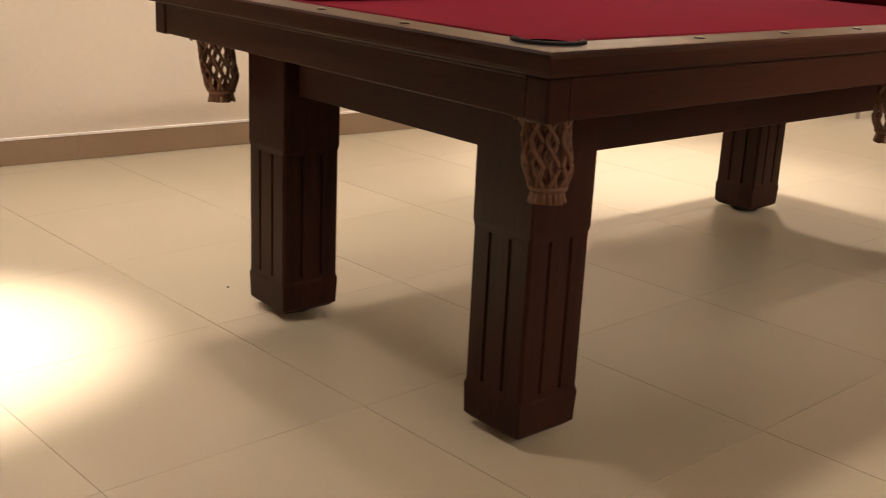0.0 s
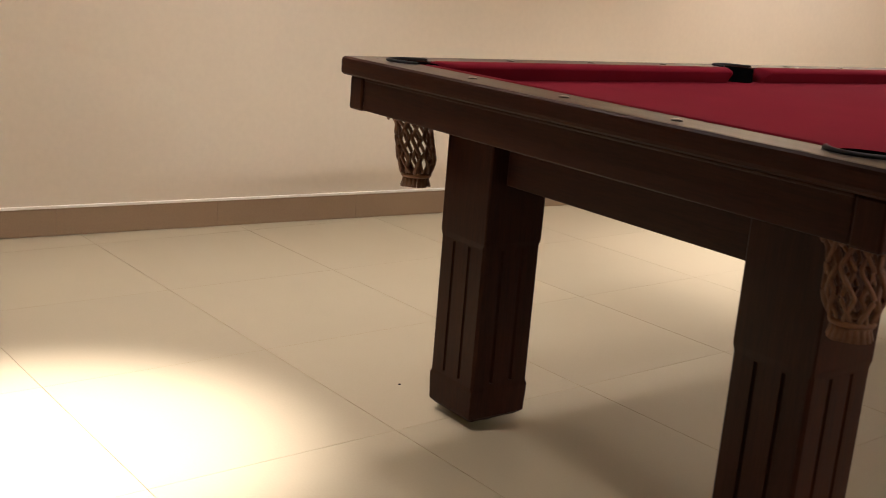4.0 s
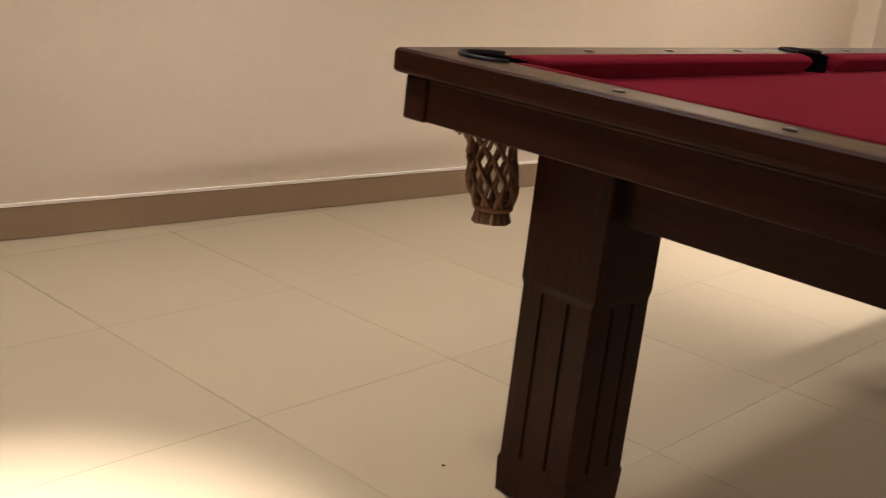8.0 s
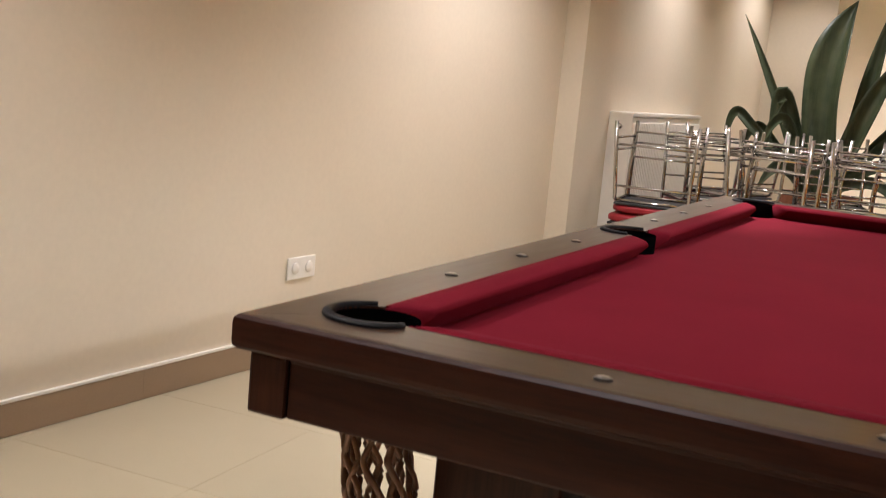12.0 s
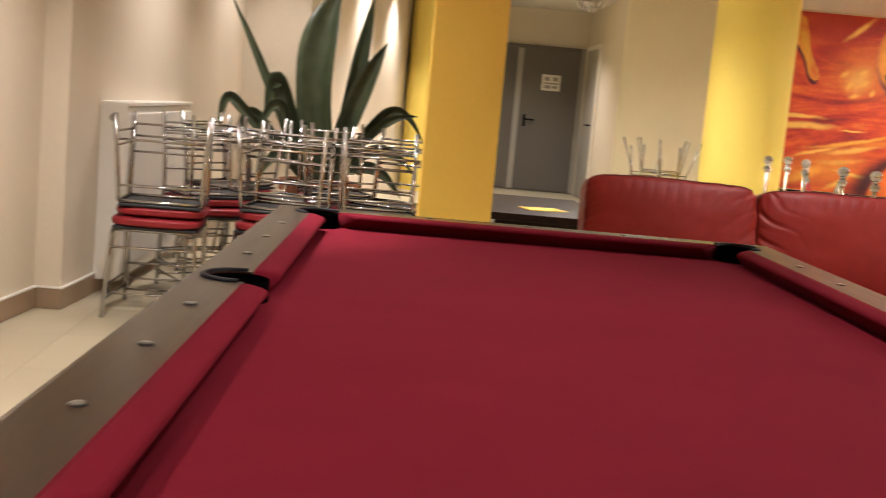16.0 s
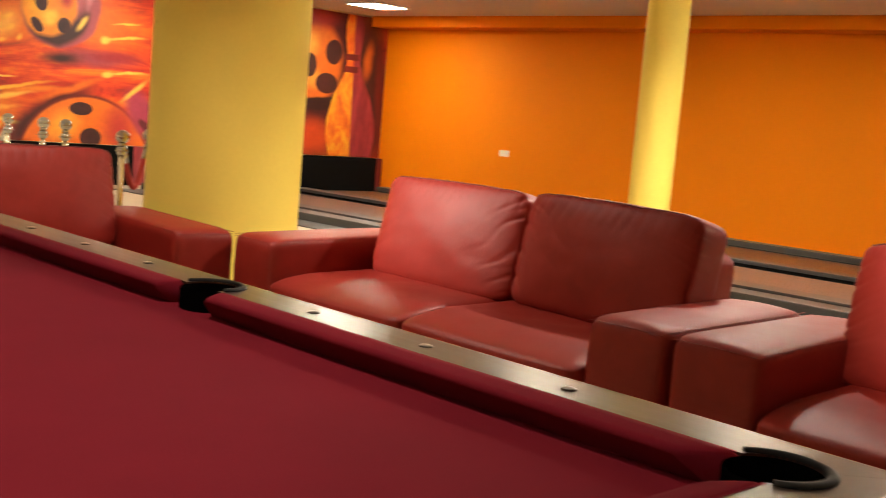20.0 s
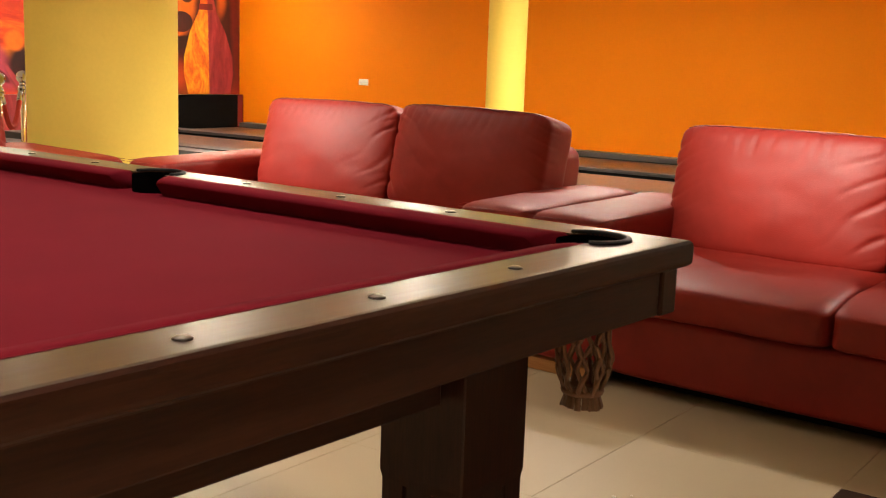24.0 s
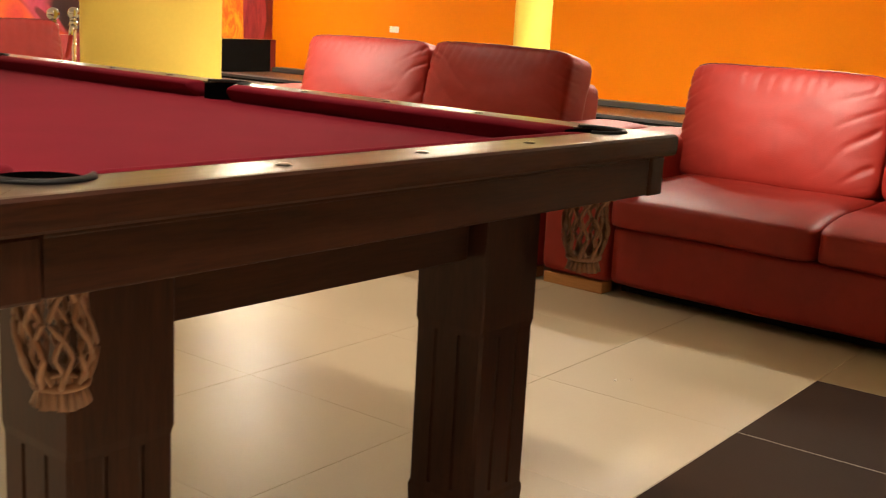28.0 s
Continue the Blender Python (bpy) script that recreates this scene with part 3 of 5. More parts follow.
def leg_body():
    """The leg about its own middle: a square block, a shaft with cut corners and two round grooves a side, and a bevelled plinth."""
    h, z_lo, z_hi = LEG / 2, 0.110, 0.430
    bm = bmesh.new()

    def stack(levels):
        rows = []
        for z, r, cut in levels:
            ring = []
            for sx, sy in ((1, 1), (-1, 1), (-1, -1), (1, -1)):
                ends = [(sx * r, sy * (r - cut)), (sx * (r - cut), sy * r)]
                ring += ends if sx * sy > 0 else ends[::-1]
            rows.append([bm.verts.new((x, y, z)) for x, y in ring])
        close(rows)

    def close(rows):
        n = len(rows[0])
        for lo, hi in zip(rows, rows[1:]):
            for i in range(n):
                bm.faces.new((lo[i], lo[(i + 1) % n], hi[(i + 1) % n], hi[i]))
        bm.faces.new(rows[0][::-1])
        bm.faces.new(rows[-1])

    i = h - 0.0012
    stack([(0.016, h - 0.012, 0.006), (0.026, h - 0.002, 0.003), (0.092, h, 0.002), (0.102, i, 0.0065), (z_lo, i, 0.0065)])
    stack([(z_hi, i, 0.0065), (0.434, i, 0.0065), (0.447, h, 0.003), (0.706, h, 0.003)])
    # the grooved shaft: one side's outline, turned four times
    side = [(i - 0.0065, -i)]
    for mid in (0.029, -0.029):
        side += [(mid + 0.0048 * math.cos(a), -i + 0.0058 * math.sin(a)) for a in (math.pi * q / 6 for q in range(7))]
    side += [(-i + 0.0065, -i)]
    ring = []
    for turn in (0, -90, -180, -270):
        m = pose(0, 0, 0, 0, 0, turn)
        ring += [tuple(m @ Vector((x, y, 0)))[:2] for x, y in side]
    close([[bm.verts.new((x, y, z)) for x, y in ring] for z in (z_lo, z_hi)])
    bmesh.ops.recalc_face_normals(bm, faces=bm.faces)
    return bm


leg_mesh = mesh_of("leg", leg_body(), M_WOOD_Z)
foot_mesh = mesh_of("foot", lathe([(0.0, 0.0), (0.046, 0.0), (0.050, 0.006), (0.046, 0.017)], 24), M_FOOT, True)
for x in (-LX - LEG / 2, LX + LEG / 2):
    for y in (0.002 + LEG / 2, 2.198 - LEG / 2):
        leg = new("leg", leg_mesh)
        leg.location, leg.parent = (x, y, 0), table
        leg["label"] = "square walnut leg with fluted sides"
        foot = new("foot", foot_mesh)
        foot.parent = leg
        foot["label"] = "black levelling foot"


# pockets: leather rim, dark throat, plaited net
def pocket_rim(a0, a1):
    bm = bmesh.new()
    n = 26
    # rounded flat band
    prof = [(-0.0055, -0.012), (-0.0055, 0.002), (-0.003, 0.0045), (0.002, 0.0045), (0.0065, 0.0025), (0.0075, -0.001)]
    rings = []
    for i in range(n + 1):
        a = radians(a0 + (a1 - a0) * i / n)
        taper = min(1.0, 0.55 + min(i, n - i) / 6)
        rings.append([bm.verts.new(((0.0595 + w * taper) * math.cos(a), (0.0595 + w * taper) * math.sin(a), z)) for w, z in prof])
    for r, q in zip(rings, rings[1:]):
        for k in range(len(prof)):
            bm.faces.new((r[k], r[(k + 1) % len(prof)], q[(k + 1) % len(prof)], q[k]))
    bm.faces.new(rings[0][::-1])
    bm.faces.new(rings[-1])
    bmesh.ops.recalc_face_normals(bm, faces=bm.faces)
    return bm


def net_radius(s):
    """Half width of the net, s from 0 at the top to 1 at the bottom ring: wide loops above, a long bell, a drawn-in foot."""
    return 0.057 - 0.0185 * min(1, s / 0.28) ** 0.8 + 0.0035 * math.sin(math.pi * max(0, (s - 0.28) / 0.72)) - 0.009 * max(0, (s - 0.72) / 0.28) ** 1.5


def pocket_net(seed, sway):
    """Flat leather straps cut into diamonds that part and meet, drawn wide under the rim and into a ring at the foot."""
    rnd = random.Random(seed)
    bm = bmesh.new()
    straps, z_top, z_low = 18, 0.722, 0.572
    for k in range(straps):
        base = 2 * math.pi * (k - k % 2 + 0.5) / straps
        pts = []
        phase = 1 if k % 2 else -1
        jitter, slip = rnd.uniform(-0.05, 0.05), rnd.uniform(-0.22, 0.22)
        for i in range(31):
            s = i / 30
            wave = math.asin(0.97 * math.sin(s * math.pi * 3.5 + slip * (1 - s))) * 2 / math.pi
            a = base + phase * math.pi / straps * 2 * wave * (1 - 0.4 * s) + jitter * math.sin(s * math.pi * 2)
            r = net_radius(s) + 0.002 * math.sin(s * 9 + 2.3 * k) + 0.0012 * phase
            pts.append((r * math.cos(a) + sway[0] * s ** 0.7, r * math.sin(a) + sway[1] * s ** 0.7, z_top + (z_low - z_top) * s))
        tube_into(bm, pts, rnd.uniform(0.0034, 0.0046), 6, flat=1.15)
    for k in range(10):
        # loops that hang out under the rim
        a = 2 * math.pi * k / 10 + rnd.uniform(-0.1, 0.1)
        size = rnd.uniform(0.008, 0.012)
        pts = []
        for i in range(13):
            q = 2 * math.pi * i / 12
            r = 0.058 + size * 0.45 * math.cos(q)
            b = a + size * 12 * math.sin(q) * 0.9
            pts.append((r * math.cos(b), r * math.sin(b), 0.709 + size * 1.3 * math.cos(q + 0.5)))
        tube_into(bm, pts[:-1], 0.0031, 6, True)
    bmesh.ops.recalc_face_normals(bm, faces=bm.faces)
    return bm


def net_ring():
    """A wrapped band with a fringe of cut leather strips below it."""
    bm = bmesh.new()
    tube_into(bm, [(0.0300 * math.cos(2 * math.pi * i / 32), 0.0300 * math.sin(2 * math.pi * i / 32), 0.572) for i in range(32)], 0.0062, 8, True)
    rnd = random.Random(11)
    n = 18
    for k in range(n):
        a = 2 * math.pi * k / n
        half, low = math.pi / n * 0.93, 0.546 + rnd.uniform(-0.0025, 0.0025)
        flare = 0.0355 + rnd.uniform(-0.0008, 0.0015)
        rows = []
        for r, z in ((0.0312, 0.571), (0.0312, 0.561), (flare, low)):
            rows.append([bm.verts.new((q * math.cos(b), q * math.sin(b), z)) for q in (r, r - 0.003) for b in ((a - half, a + half) if q == r else (a + half, a - half))])
        for u, v in zip(rows, rows[1:]):
            for i in range(4):
                bm.faces.new((u[i], u[(i + 1) % 4], v[(i + 1) % 4], v[i]))
        bm.faces.new(rows[0])
        bm.faces.new(rows[-1][::-1])
    bmesh.ops.recalc_face_normals(bm, faces=bm.faces)
    return bm


throat_mesh = mesh_of("throat", lathe([(0.0538, Z_RAIL - 0.003), (0.0538, 0.76), (0.054, 0.70), (0.050, 0.699), (0.050, 0.76), (0.051, Z_RAIL - 0.003)], 32), M_POCKET_IN, True)
# how far each net's foot hangs from its pocket's middle
SWAY = [(0.027, 0.006), (-0.010, -0.004), (0.016, 0.008), (-0.012, -0.006), (0.006, 0.0), (-0.006, 0.004)]
ring_mesh = mesh_of("net_ring", net_ring(), M_NET, True)
for i, (px, py) in enumerate(CORNERS + SIDES):
    side = abs(py - 1.1) < 0.01
    sx, sy = (1 if px > 0 else -1), (1 if py > 1.1 else -1)
    if side:
        mid = 0 if px > 0 else 180
        a0, a1 = mid - 98, mid + 98
    else:
        mid = math.degrees(math.atan2(sy, sx))
        a0, a1 = mid - 106, mid + 106
    rim = part("pocket_rim", pocket_rim(a0, a1), M_LEATHER_BLACK, table, "black leather pocket rim", smooth=True, at=pose(px, py, Z_RAIL + 0.001))
    th_ob = new("pocket", throat_mesh)
    th_ob.parent, th_ob.location = table, (px, py, 0)
    net = part("net", pocket_net(3 + i, SWAY[i]), M_NET, th_ob, "brown plaited leather net", smooth=True)
    ring = new("net_ring", ring_mesh)
    ring.parent, ring.location = th_ob, (*SWAY[i], 0)


# ---- sofas ----
def sofa(length, seed, label, group, m, lean_to=0.0, trim=(0.0, 0.0)):
    """Front along y at x = 0, facing -x; the seat runs from y = 0 to y = length."""
    ob = thing("sofa", label, "sofa", group, at=m)
    arm_w, depth = 0.315, 0.93
    top_arm = 0.575
    rnd = random.Random(seed)
    for y0, y1 in ((0, arm_w), (length - arm_w, length)):
        bm = cushion(0.88, arm_w - 0.004, top_arm - 0.046, 0.012, 16, 0.003, seed + y0, 26)
        for v in bm.verts:
            # the top swells and climbs a little towards the back
            if v.co.z > 0:
                v.co.z += (0.016 * (v.co.x + 0.44) / 0.88 + 0.012 * (1 - (v.co.y / (arm_w / 2)) ** 2)) * v.co.z / 0.26
        a = part("arm", bm, M_LEATHER, ob, smooth=True, at=pose(0.44, (y0 + y1) / 2, (top_arm + 0.046) / 2))
        for e in (-1, 1):
            run = [(-0.43 + 0.86 * i / 10, e * (arm_w / 2 - 0.010), (top_arm - 0.046) / 2 - 0.006 + 0.016 * i / 10 + 0.002) for i in range(11)]
            part("seam", tube(run, 0.0012, 6), M_LEATHER, a, smooth=True)
        part("seam", tube([(-0.436, -arm_w / 2 + 0.012, (top_arm - 0.046) / 2 - 0.012), (-0.437, 0, (top_arm - 0.046) / 2 - 0.009), (-0.436, arm_w / 2 - 0.012, (top_arm - 0.046) / 2 - 0.012)], 0.0012, 6), M_LEATHER, a, smooth=True)
        for x in (0.012, 0.74):
            part("foot", box(x, x + 0.08, y0 + 0.02, y1 - 0.02, 0.0, 0.046, 0.004), M_PALE_WOOD, ob, "pale wooden block foot")
    inner = length - 2 * arm_w
    part("base", shifted(cushion(depth - 0.1, inner + 0.02, 0.228, 0.01, 24, 0.003, seed + 5, 18), pose(depth / 2 - 0.042, length / 2, 0.164)), M_LEATHER, ob, smooth=True)
    # black block that puts the shade under the sofa into colour
    part("shade_block", box(0.09, 0.80, arm_w + 0.02, length - arm_w - 0.02, 0.012, 0.060, 0.004), M_BLACK, ob, "black block that darkens the gap under the sofa")
    w = inner / 2
    for k in range(2):
        yc = arm_w + w * (k + 0.5)
        bm = cushion(0.74, w - 0.002, 0.158, 0.04, 16, 0.005, seed + 11 * k, 44)
        for v in bm.verts:
            # the front rolls over, and the two cushions dip a little where they meet
            roll = max(0.0, (-v.co.x - 0.10) / 0.27) ** 2 * 0.042
            dip = 0.010 * math.exp(-(w / 2 - abs(v.co.y)) / 0.025)
            v.co.z -= (roll + dip) * max(0.0, min(1.0, (v.co.z + 0.03) / 0.10))
        part("seat_cushion", bm, M_LEATHER, ob, "padded seat cushion", smooth=True, at=pose(0.338, yc, 0.364, 0, -1.0, 0))
        run = [(-0.365 + 0.012 * abs(2 * i / 12 - 1) ** 6, (w / 2 - 0.02) * (2 * i / 12 - 1), -0.030) for i in range(13)]
        part("piping", tube(run, 0.003, 6), M_LEATHER, ob, smooth=True, at=pose(0.338, yc, 0.364, 0, -1.0, 0))

        def folds(v, k=k):
            # sharp gathers that run slantwise from where the two cushions meet, fine ones under the top seam
            side = 1 if k == 0 else -1
            near, away = w / 2 - side * v.y, w / 2 + side * v.y
            wob = noise.noise(Vector((v.y * 5 + seed, v.z * 7, seed)))
            s1 = math.sin(2 * math.pi * (v.z + 0.75 * near) / 0.115 + 3.2 * wob + seed)
            s2 = math.sin(2 * math.pi * (v.z + 0.45 * near) / 0.06 + 3.5 * wob + 2 * seed)
            up = max(0.0, min(1.0, (v.z + 0.24) / 0.12))
            w1 = -(max(0, s1) ** 3) * math.exp(-near / 0.10) * 2.0 * up * max(0.0, 0.75 + 1.3 * noise.noise(Vector((v.y * 4, v.z * 6 + seed, 4))))
            w2 = -(max(0, s2) ** 3) * math.exp(-near / 0.05) * 1.0 * max(0.0, 0.5 + 1.3 * noise.noise(Vector((v.z * 9, seed, 7))))
            w3 = -(max(0, math.sin(2 * math.pi * (v.z - 0.5 * away) / 0.07 + 2 * wob)) ** 3) * math.exp(-away / 0.05) * 0.9
            top = 1.35 * math.exp(-((v.z - 0.19) / 0.055) ** 2)
            w4 = -(max(0, math.sin(2 * math.pi * (v.y + 0.15 * v.z) / 0.055 + 2.5 * wob)) ** 3) * top * (0.55 + 0.45 * noise.noise(Vector((v.y * 6, seed, 1))))
            face = max(0.0, min(1.0, (0.02 - v.x) / 0.07)) * min(1.0, max(0.0, near) / 0.02 + 0.15)
            return (w1 + w2 + w3 + w4) * face

        grow = trim[k]
        bm = cushion(0.23, w + 0.005 + grow, 0.475, 0.22, 10, 0.0044, seed + 31 * k + 3, 84, folds, 0.14)
        # the seam follows the front top edge of the finished shape
        edge = []
        for i in range(25):
            y = (w / 2 + grow / 2 - 0.02) * (i / 12 - 1)
            close = [v.co for v in bm.verts if abs(v.co.y - y) < 0.012 and v.co.z > 0.15]
            edge.append(max(close, key=lambda c: c.z - 0.75 * c.x) + Vector((0.0, 0.0, 0.0004)))
        b = part("back_cushion", bm, M_LEATHER, ob, "puffy back cushion with gathered folds", smooth=True, at=pose(0.655, yc + lean_to + (0.004 + grow / 2 if k else -0.004 - grow / 2), 0.655 - rnd.uniform(0, 0.012), rnd.uniform(-0.8, 0.8), 12, 0))
        part("piping", tube(edge, 0.0032, 6), M_SEAM, b, "stitched top seam", smooth=True)
    # unseen lower edge carried near the floor to block light from behind
    part("back_frame", shifted(cushion(0.16, inner - 0.07, 0.72, 0.01, 16, 0.002, seed + 9, 20), pose(0.0, 0, 0)), M_LEATHER, ob, smooth=True, at=pose(0.84, length / 2, 0.405, 0, 6, 0))
    return ob


SOFA_L = 2.38
sofa(SOFA_L, 1.0, "red leather two-seat sofa with puffy wrinkled cushions, before the yellow column", "red sofas", pose(2.36, 1.275, 0), -0.05, (-0.04, 0.0))
sofa(2.24, 7.3, "red leather two-seat sofa with wide flat arms and pale feet", "red sofas", pose(2.36, 1.262 - 2.24, 0), 0.0, (0.0, 0.035))
sofa(2.24, 13.1, "red leather two-seat sofa standing behind the pool table's end", "red sofas", pose(2.395, 3.68, 0, 0, 0, 90))

# ---- stacked chairs ----
def chair(seed, label, group, m, rungs=True, splay=0.022, stretchers=True):
    """A chrome tube chair with a red seat and a ladder back, standing at its own origin, facing -y."""
    ob = thing("chair", label, "chair", group, at=m)
    r, w, d, zs = 0.0108, 0.195, 0.19, 0.428
    for s in (-1, 1):
        part("front_leg", tube([(s * (w + splay), -d - 0.023 - splay, 0), (s * w, -d, zs - 0.05), (s * w, -d + 0.012, zs - 0.018), (s * w, -d + 0.04, zs - 0.008), (s * w, d, zs - 0.008)], r, 8), M_CHROME, ob, smooth=True)
        part("back_leg", tube([(s * (w + splay - 0.022), d + 0.028 + splay, 0), (s * w, d + 0.005, 0.30), (s * w, d, zs), (s * w, d + 0.02, 0.70), (s * w, d + 0.055, 0.90)], r, 8), M_CHROME, ob, smooth=True)
        for z in (0.085, 0.15) if stretchers else ():
            part("side_stretcher", tube([(s * (w + 0.022 - 0.05 * z), -d - 0.045 + 0.1 * z, z), (s * w, d + 0.045 - 0.1 * z, z)], 0.0065, 8), M_CHROME, ob, smooth=True)
    for y, z in ((-d - 0.035, 0.12), (-d - 0.012, 0.34), (d + 0.035, 0.06), (d + 0.03, 0.12), (d + 0.02, 0.20)) if stretchers else ((-d - 0.012, 0.34), (d + 0.005, 0.34)):
        part("stretcher", tube([(-w, y, z), (w, y, z)], 0.006, 8), M_CHROME, ob, smooth=True)
    for z, y in ((0.66, d + 0.017), (0.77, d + 0.033), (0.87, d + 0.049)) if rungs else ((0.60, d + 0.010),):
        part("back_rung", tube([(-w, y, z), (-w / 2, y + 0.015, z), (0, y + 0.02, z), (w / 2, y + 0.015, z), (w, y, z)], 0.006, 8), M_CHROME, ob, smooth=True)
    for y in (-d + 0.03, d):
        part("seat_frame", tube([(-w, y, zs - 0.008), (w, y, zs - 0.008)], 0.009, 8), M_CHROME, ob, smooth=True)
    part("seat_board", box(-0.195, 0.195, -0.20, 0.185, zs, zs + 0.012, 0.004), M_SEAT_BLACK, ob, "black seat board")
    part("seat", shifted(cushion(0.41, 0.41, 0.048, 0.06, 5, 0.001, seed, 14), pose(0, -0.005, zs + 0.034)), M_SEAT_RED, ob, "red padded seat", smooth=True)
    return ob


TURNED = pose(0.01, 0.03, 0.974, 180, 0, 182)
first = chair(1.0, "chrome tube chair with red seat under an upturned one", "stacked chairs", pose(-1.56, 4.68, 0, 0, 0, 4), False)
tagged(copy_thing(first, pose(-1.56, 4.68, 0, 0, 0, 4) @ TURNED), "upturned chrome tube chair with its red seat on another")
ladder = chair(2.0, "chrome tube chair with a ladder back and red seat", "stacked chairs", pose(-0.98, 4.84, 0, 0, 0, -6))
over = copy_thing(ladder, pose(-0.98, 4.84, 0, 0, 0, -6) @ TURNED)
tagged(over, "upturned chrome tube chair resting on another chair")
for x, y, a in ((-0.50, 4.92, 5), (-1.44, 5.34, 32), (-0.96, 5.44, 150), (-0.46, 5.50, -24), (-1.42, 5.98, 62), (-0.80, 5.98, 14)):
    copy_thing(ladder, pose(x, y, 0, 0, 0, a))
    copy_thing(over, pose(x, y, 0, 0, 0, a) @ TURNED)
far_low = chair(4.0, "chrome tube chair with red seat before the cream wall", "stacked chairs by the column", pose(2.16, 10.40, 0, 0, 0, 28), False, 0.075, False)
far_top = copy_thing(far_low, pose(2.16, 10.40, 0, 0, 0, 28) @ TURNED)
tagged(far_top, "upturned chrome tube chair with splayed legs on another chair")
copy_thing(far_low, pose(2.30, 11.05, 0, 0, 0, -14))
copy_thing(far_top, pose(2.30, 11.05, 0, 0, 0, -14) @ TURNED)

# ---- radiator on the west wall ----
rad = thing("radiator", "white steel panel radiator on the cream wall", "radiator", at=pose(-2.013, 5.03, 0, 0, 0, 0))
part("body", box(0.030, 0.175, 0, 1.62, 0.08, 0.990, 0.006), M_WHITE, rad)
part("top_grille", box(0.018, 0.184, -0.004, 1.624, 0.992, 1.014, 0.004), M_WHITE, rad)
part("side_cover", box(0.02, 0.183, -0.012, -0.001, 0.075, 1.010, 0.003), M_WHITE, rad)
rib = mesh_of("rib", box(0.174, 0.184, 0, 0.022, 0.14, 0.955, 0.004), M_WHITE)
for i in range(44):
    o = new("rib", rib)
    o.parent, o.location = rad, (0, 0.03 + i * 0.036, 0)
part("valve", shifted(lathe([(0, 0), (0.017, 0), (0.019, 0.012), (0.0, 0.03)], 16), pose(0.11, -0.012, 0.93, 90)), M_CHROME, rad, "small chrome plug", smooth=True)
for y in (0.12, 1.5):
    part("bracket", box(0.0, 0.05, y, y + 0.03, 0.2, 0.9), M_WHITE, rad)
part("pipe", tube([(0.10, 0.08, 0.0), (0.10, 0.08, 0.11)], 0.009, 10), M_WHITE, rad, smooth=True)

# ---- sockets, signs ----
def socket(name, m, label, gangs=1):
    ob = thing(name, label, "socket", at=m)
    w = 0.043 * gangs
    part("plate", box(-w, w, -0.008, 0, -0.043, 0.043, 0.004), M_PLASTIC, ob)
    for g in range(gangs):
        c = (g - (gangs - 1) / 2) * 0.085
        part("well", shifted(lathe([(0.0, 0.0), (0.017, 0.0), (0.021, 0.006), (0.023, 0.006), (0.021, 0.0095), (0.0, 0.001)], 18), pose(c, -0.003, 0, 90)), M_WHITE, ob, smooth=True)
    return ob


socket("wall_socket", pose(wx(2.31) + 0.001, 2.31, 0.352, 0, 0, 90 - math.degrees(math.atan(0.06))), "white double wall socket on the cream wall", 2)
socket("wall_socket", pose(10.843, 9.89, 0.785, 0, 0, -90 + math.degrees(math.atan(0.05))), "white double wall socket on the orange wall", 2)
sign = thing("exit_sign", "small green emergency exit sign on the wall", "sign", at=pose(-1.835, 8.62, 2.13))
part("panel", box(0.0, 0.02, -0.1, 0.1, -0.085, 0.085, 0.003), M_EXIT, sign)
part("mark", box(0.02, 0.0225, -0.055, 0.02, -0.04, 0.045), M_PAPER_W, sign)

# ---- agave in its pot ----
plant = thing("agave_plant", "large green agave with upright and drooping leaves in a terracotta pot", "plant", at=pose(-0.95, 6.60, 0))
part("pot", lathe([(0, 0.0), (0.17, 0.0), (0.24, 0.50), (0.27, 0.50), (0.27, 0.57), (0.235, 0.57), (0.23, 0.52), (0, 0.52)], 32), M_POT, plant, "terracotta pot", smooth=False)
part("soil", lathe([(0.0, 0.545), (0.12, 0.545), (0.232, 0.53)], 24), M_SOIL, plant)


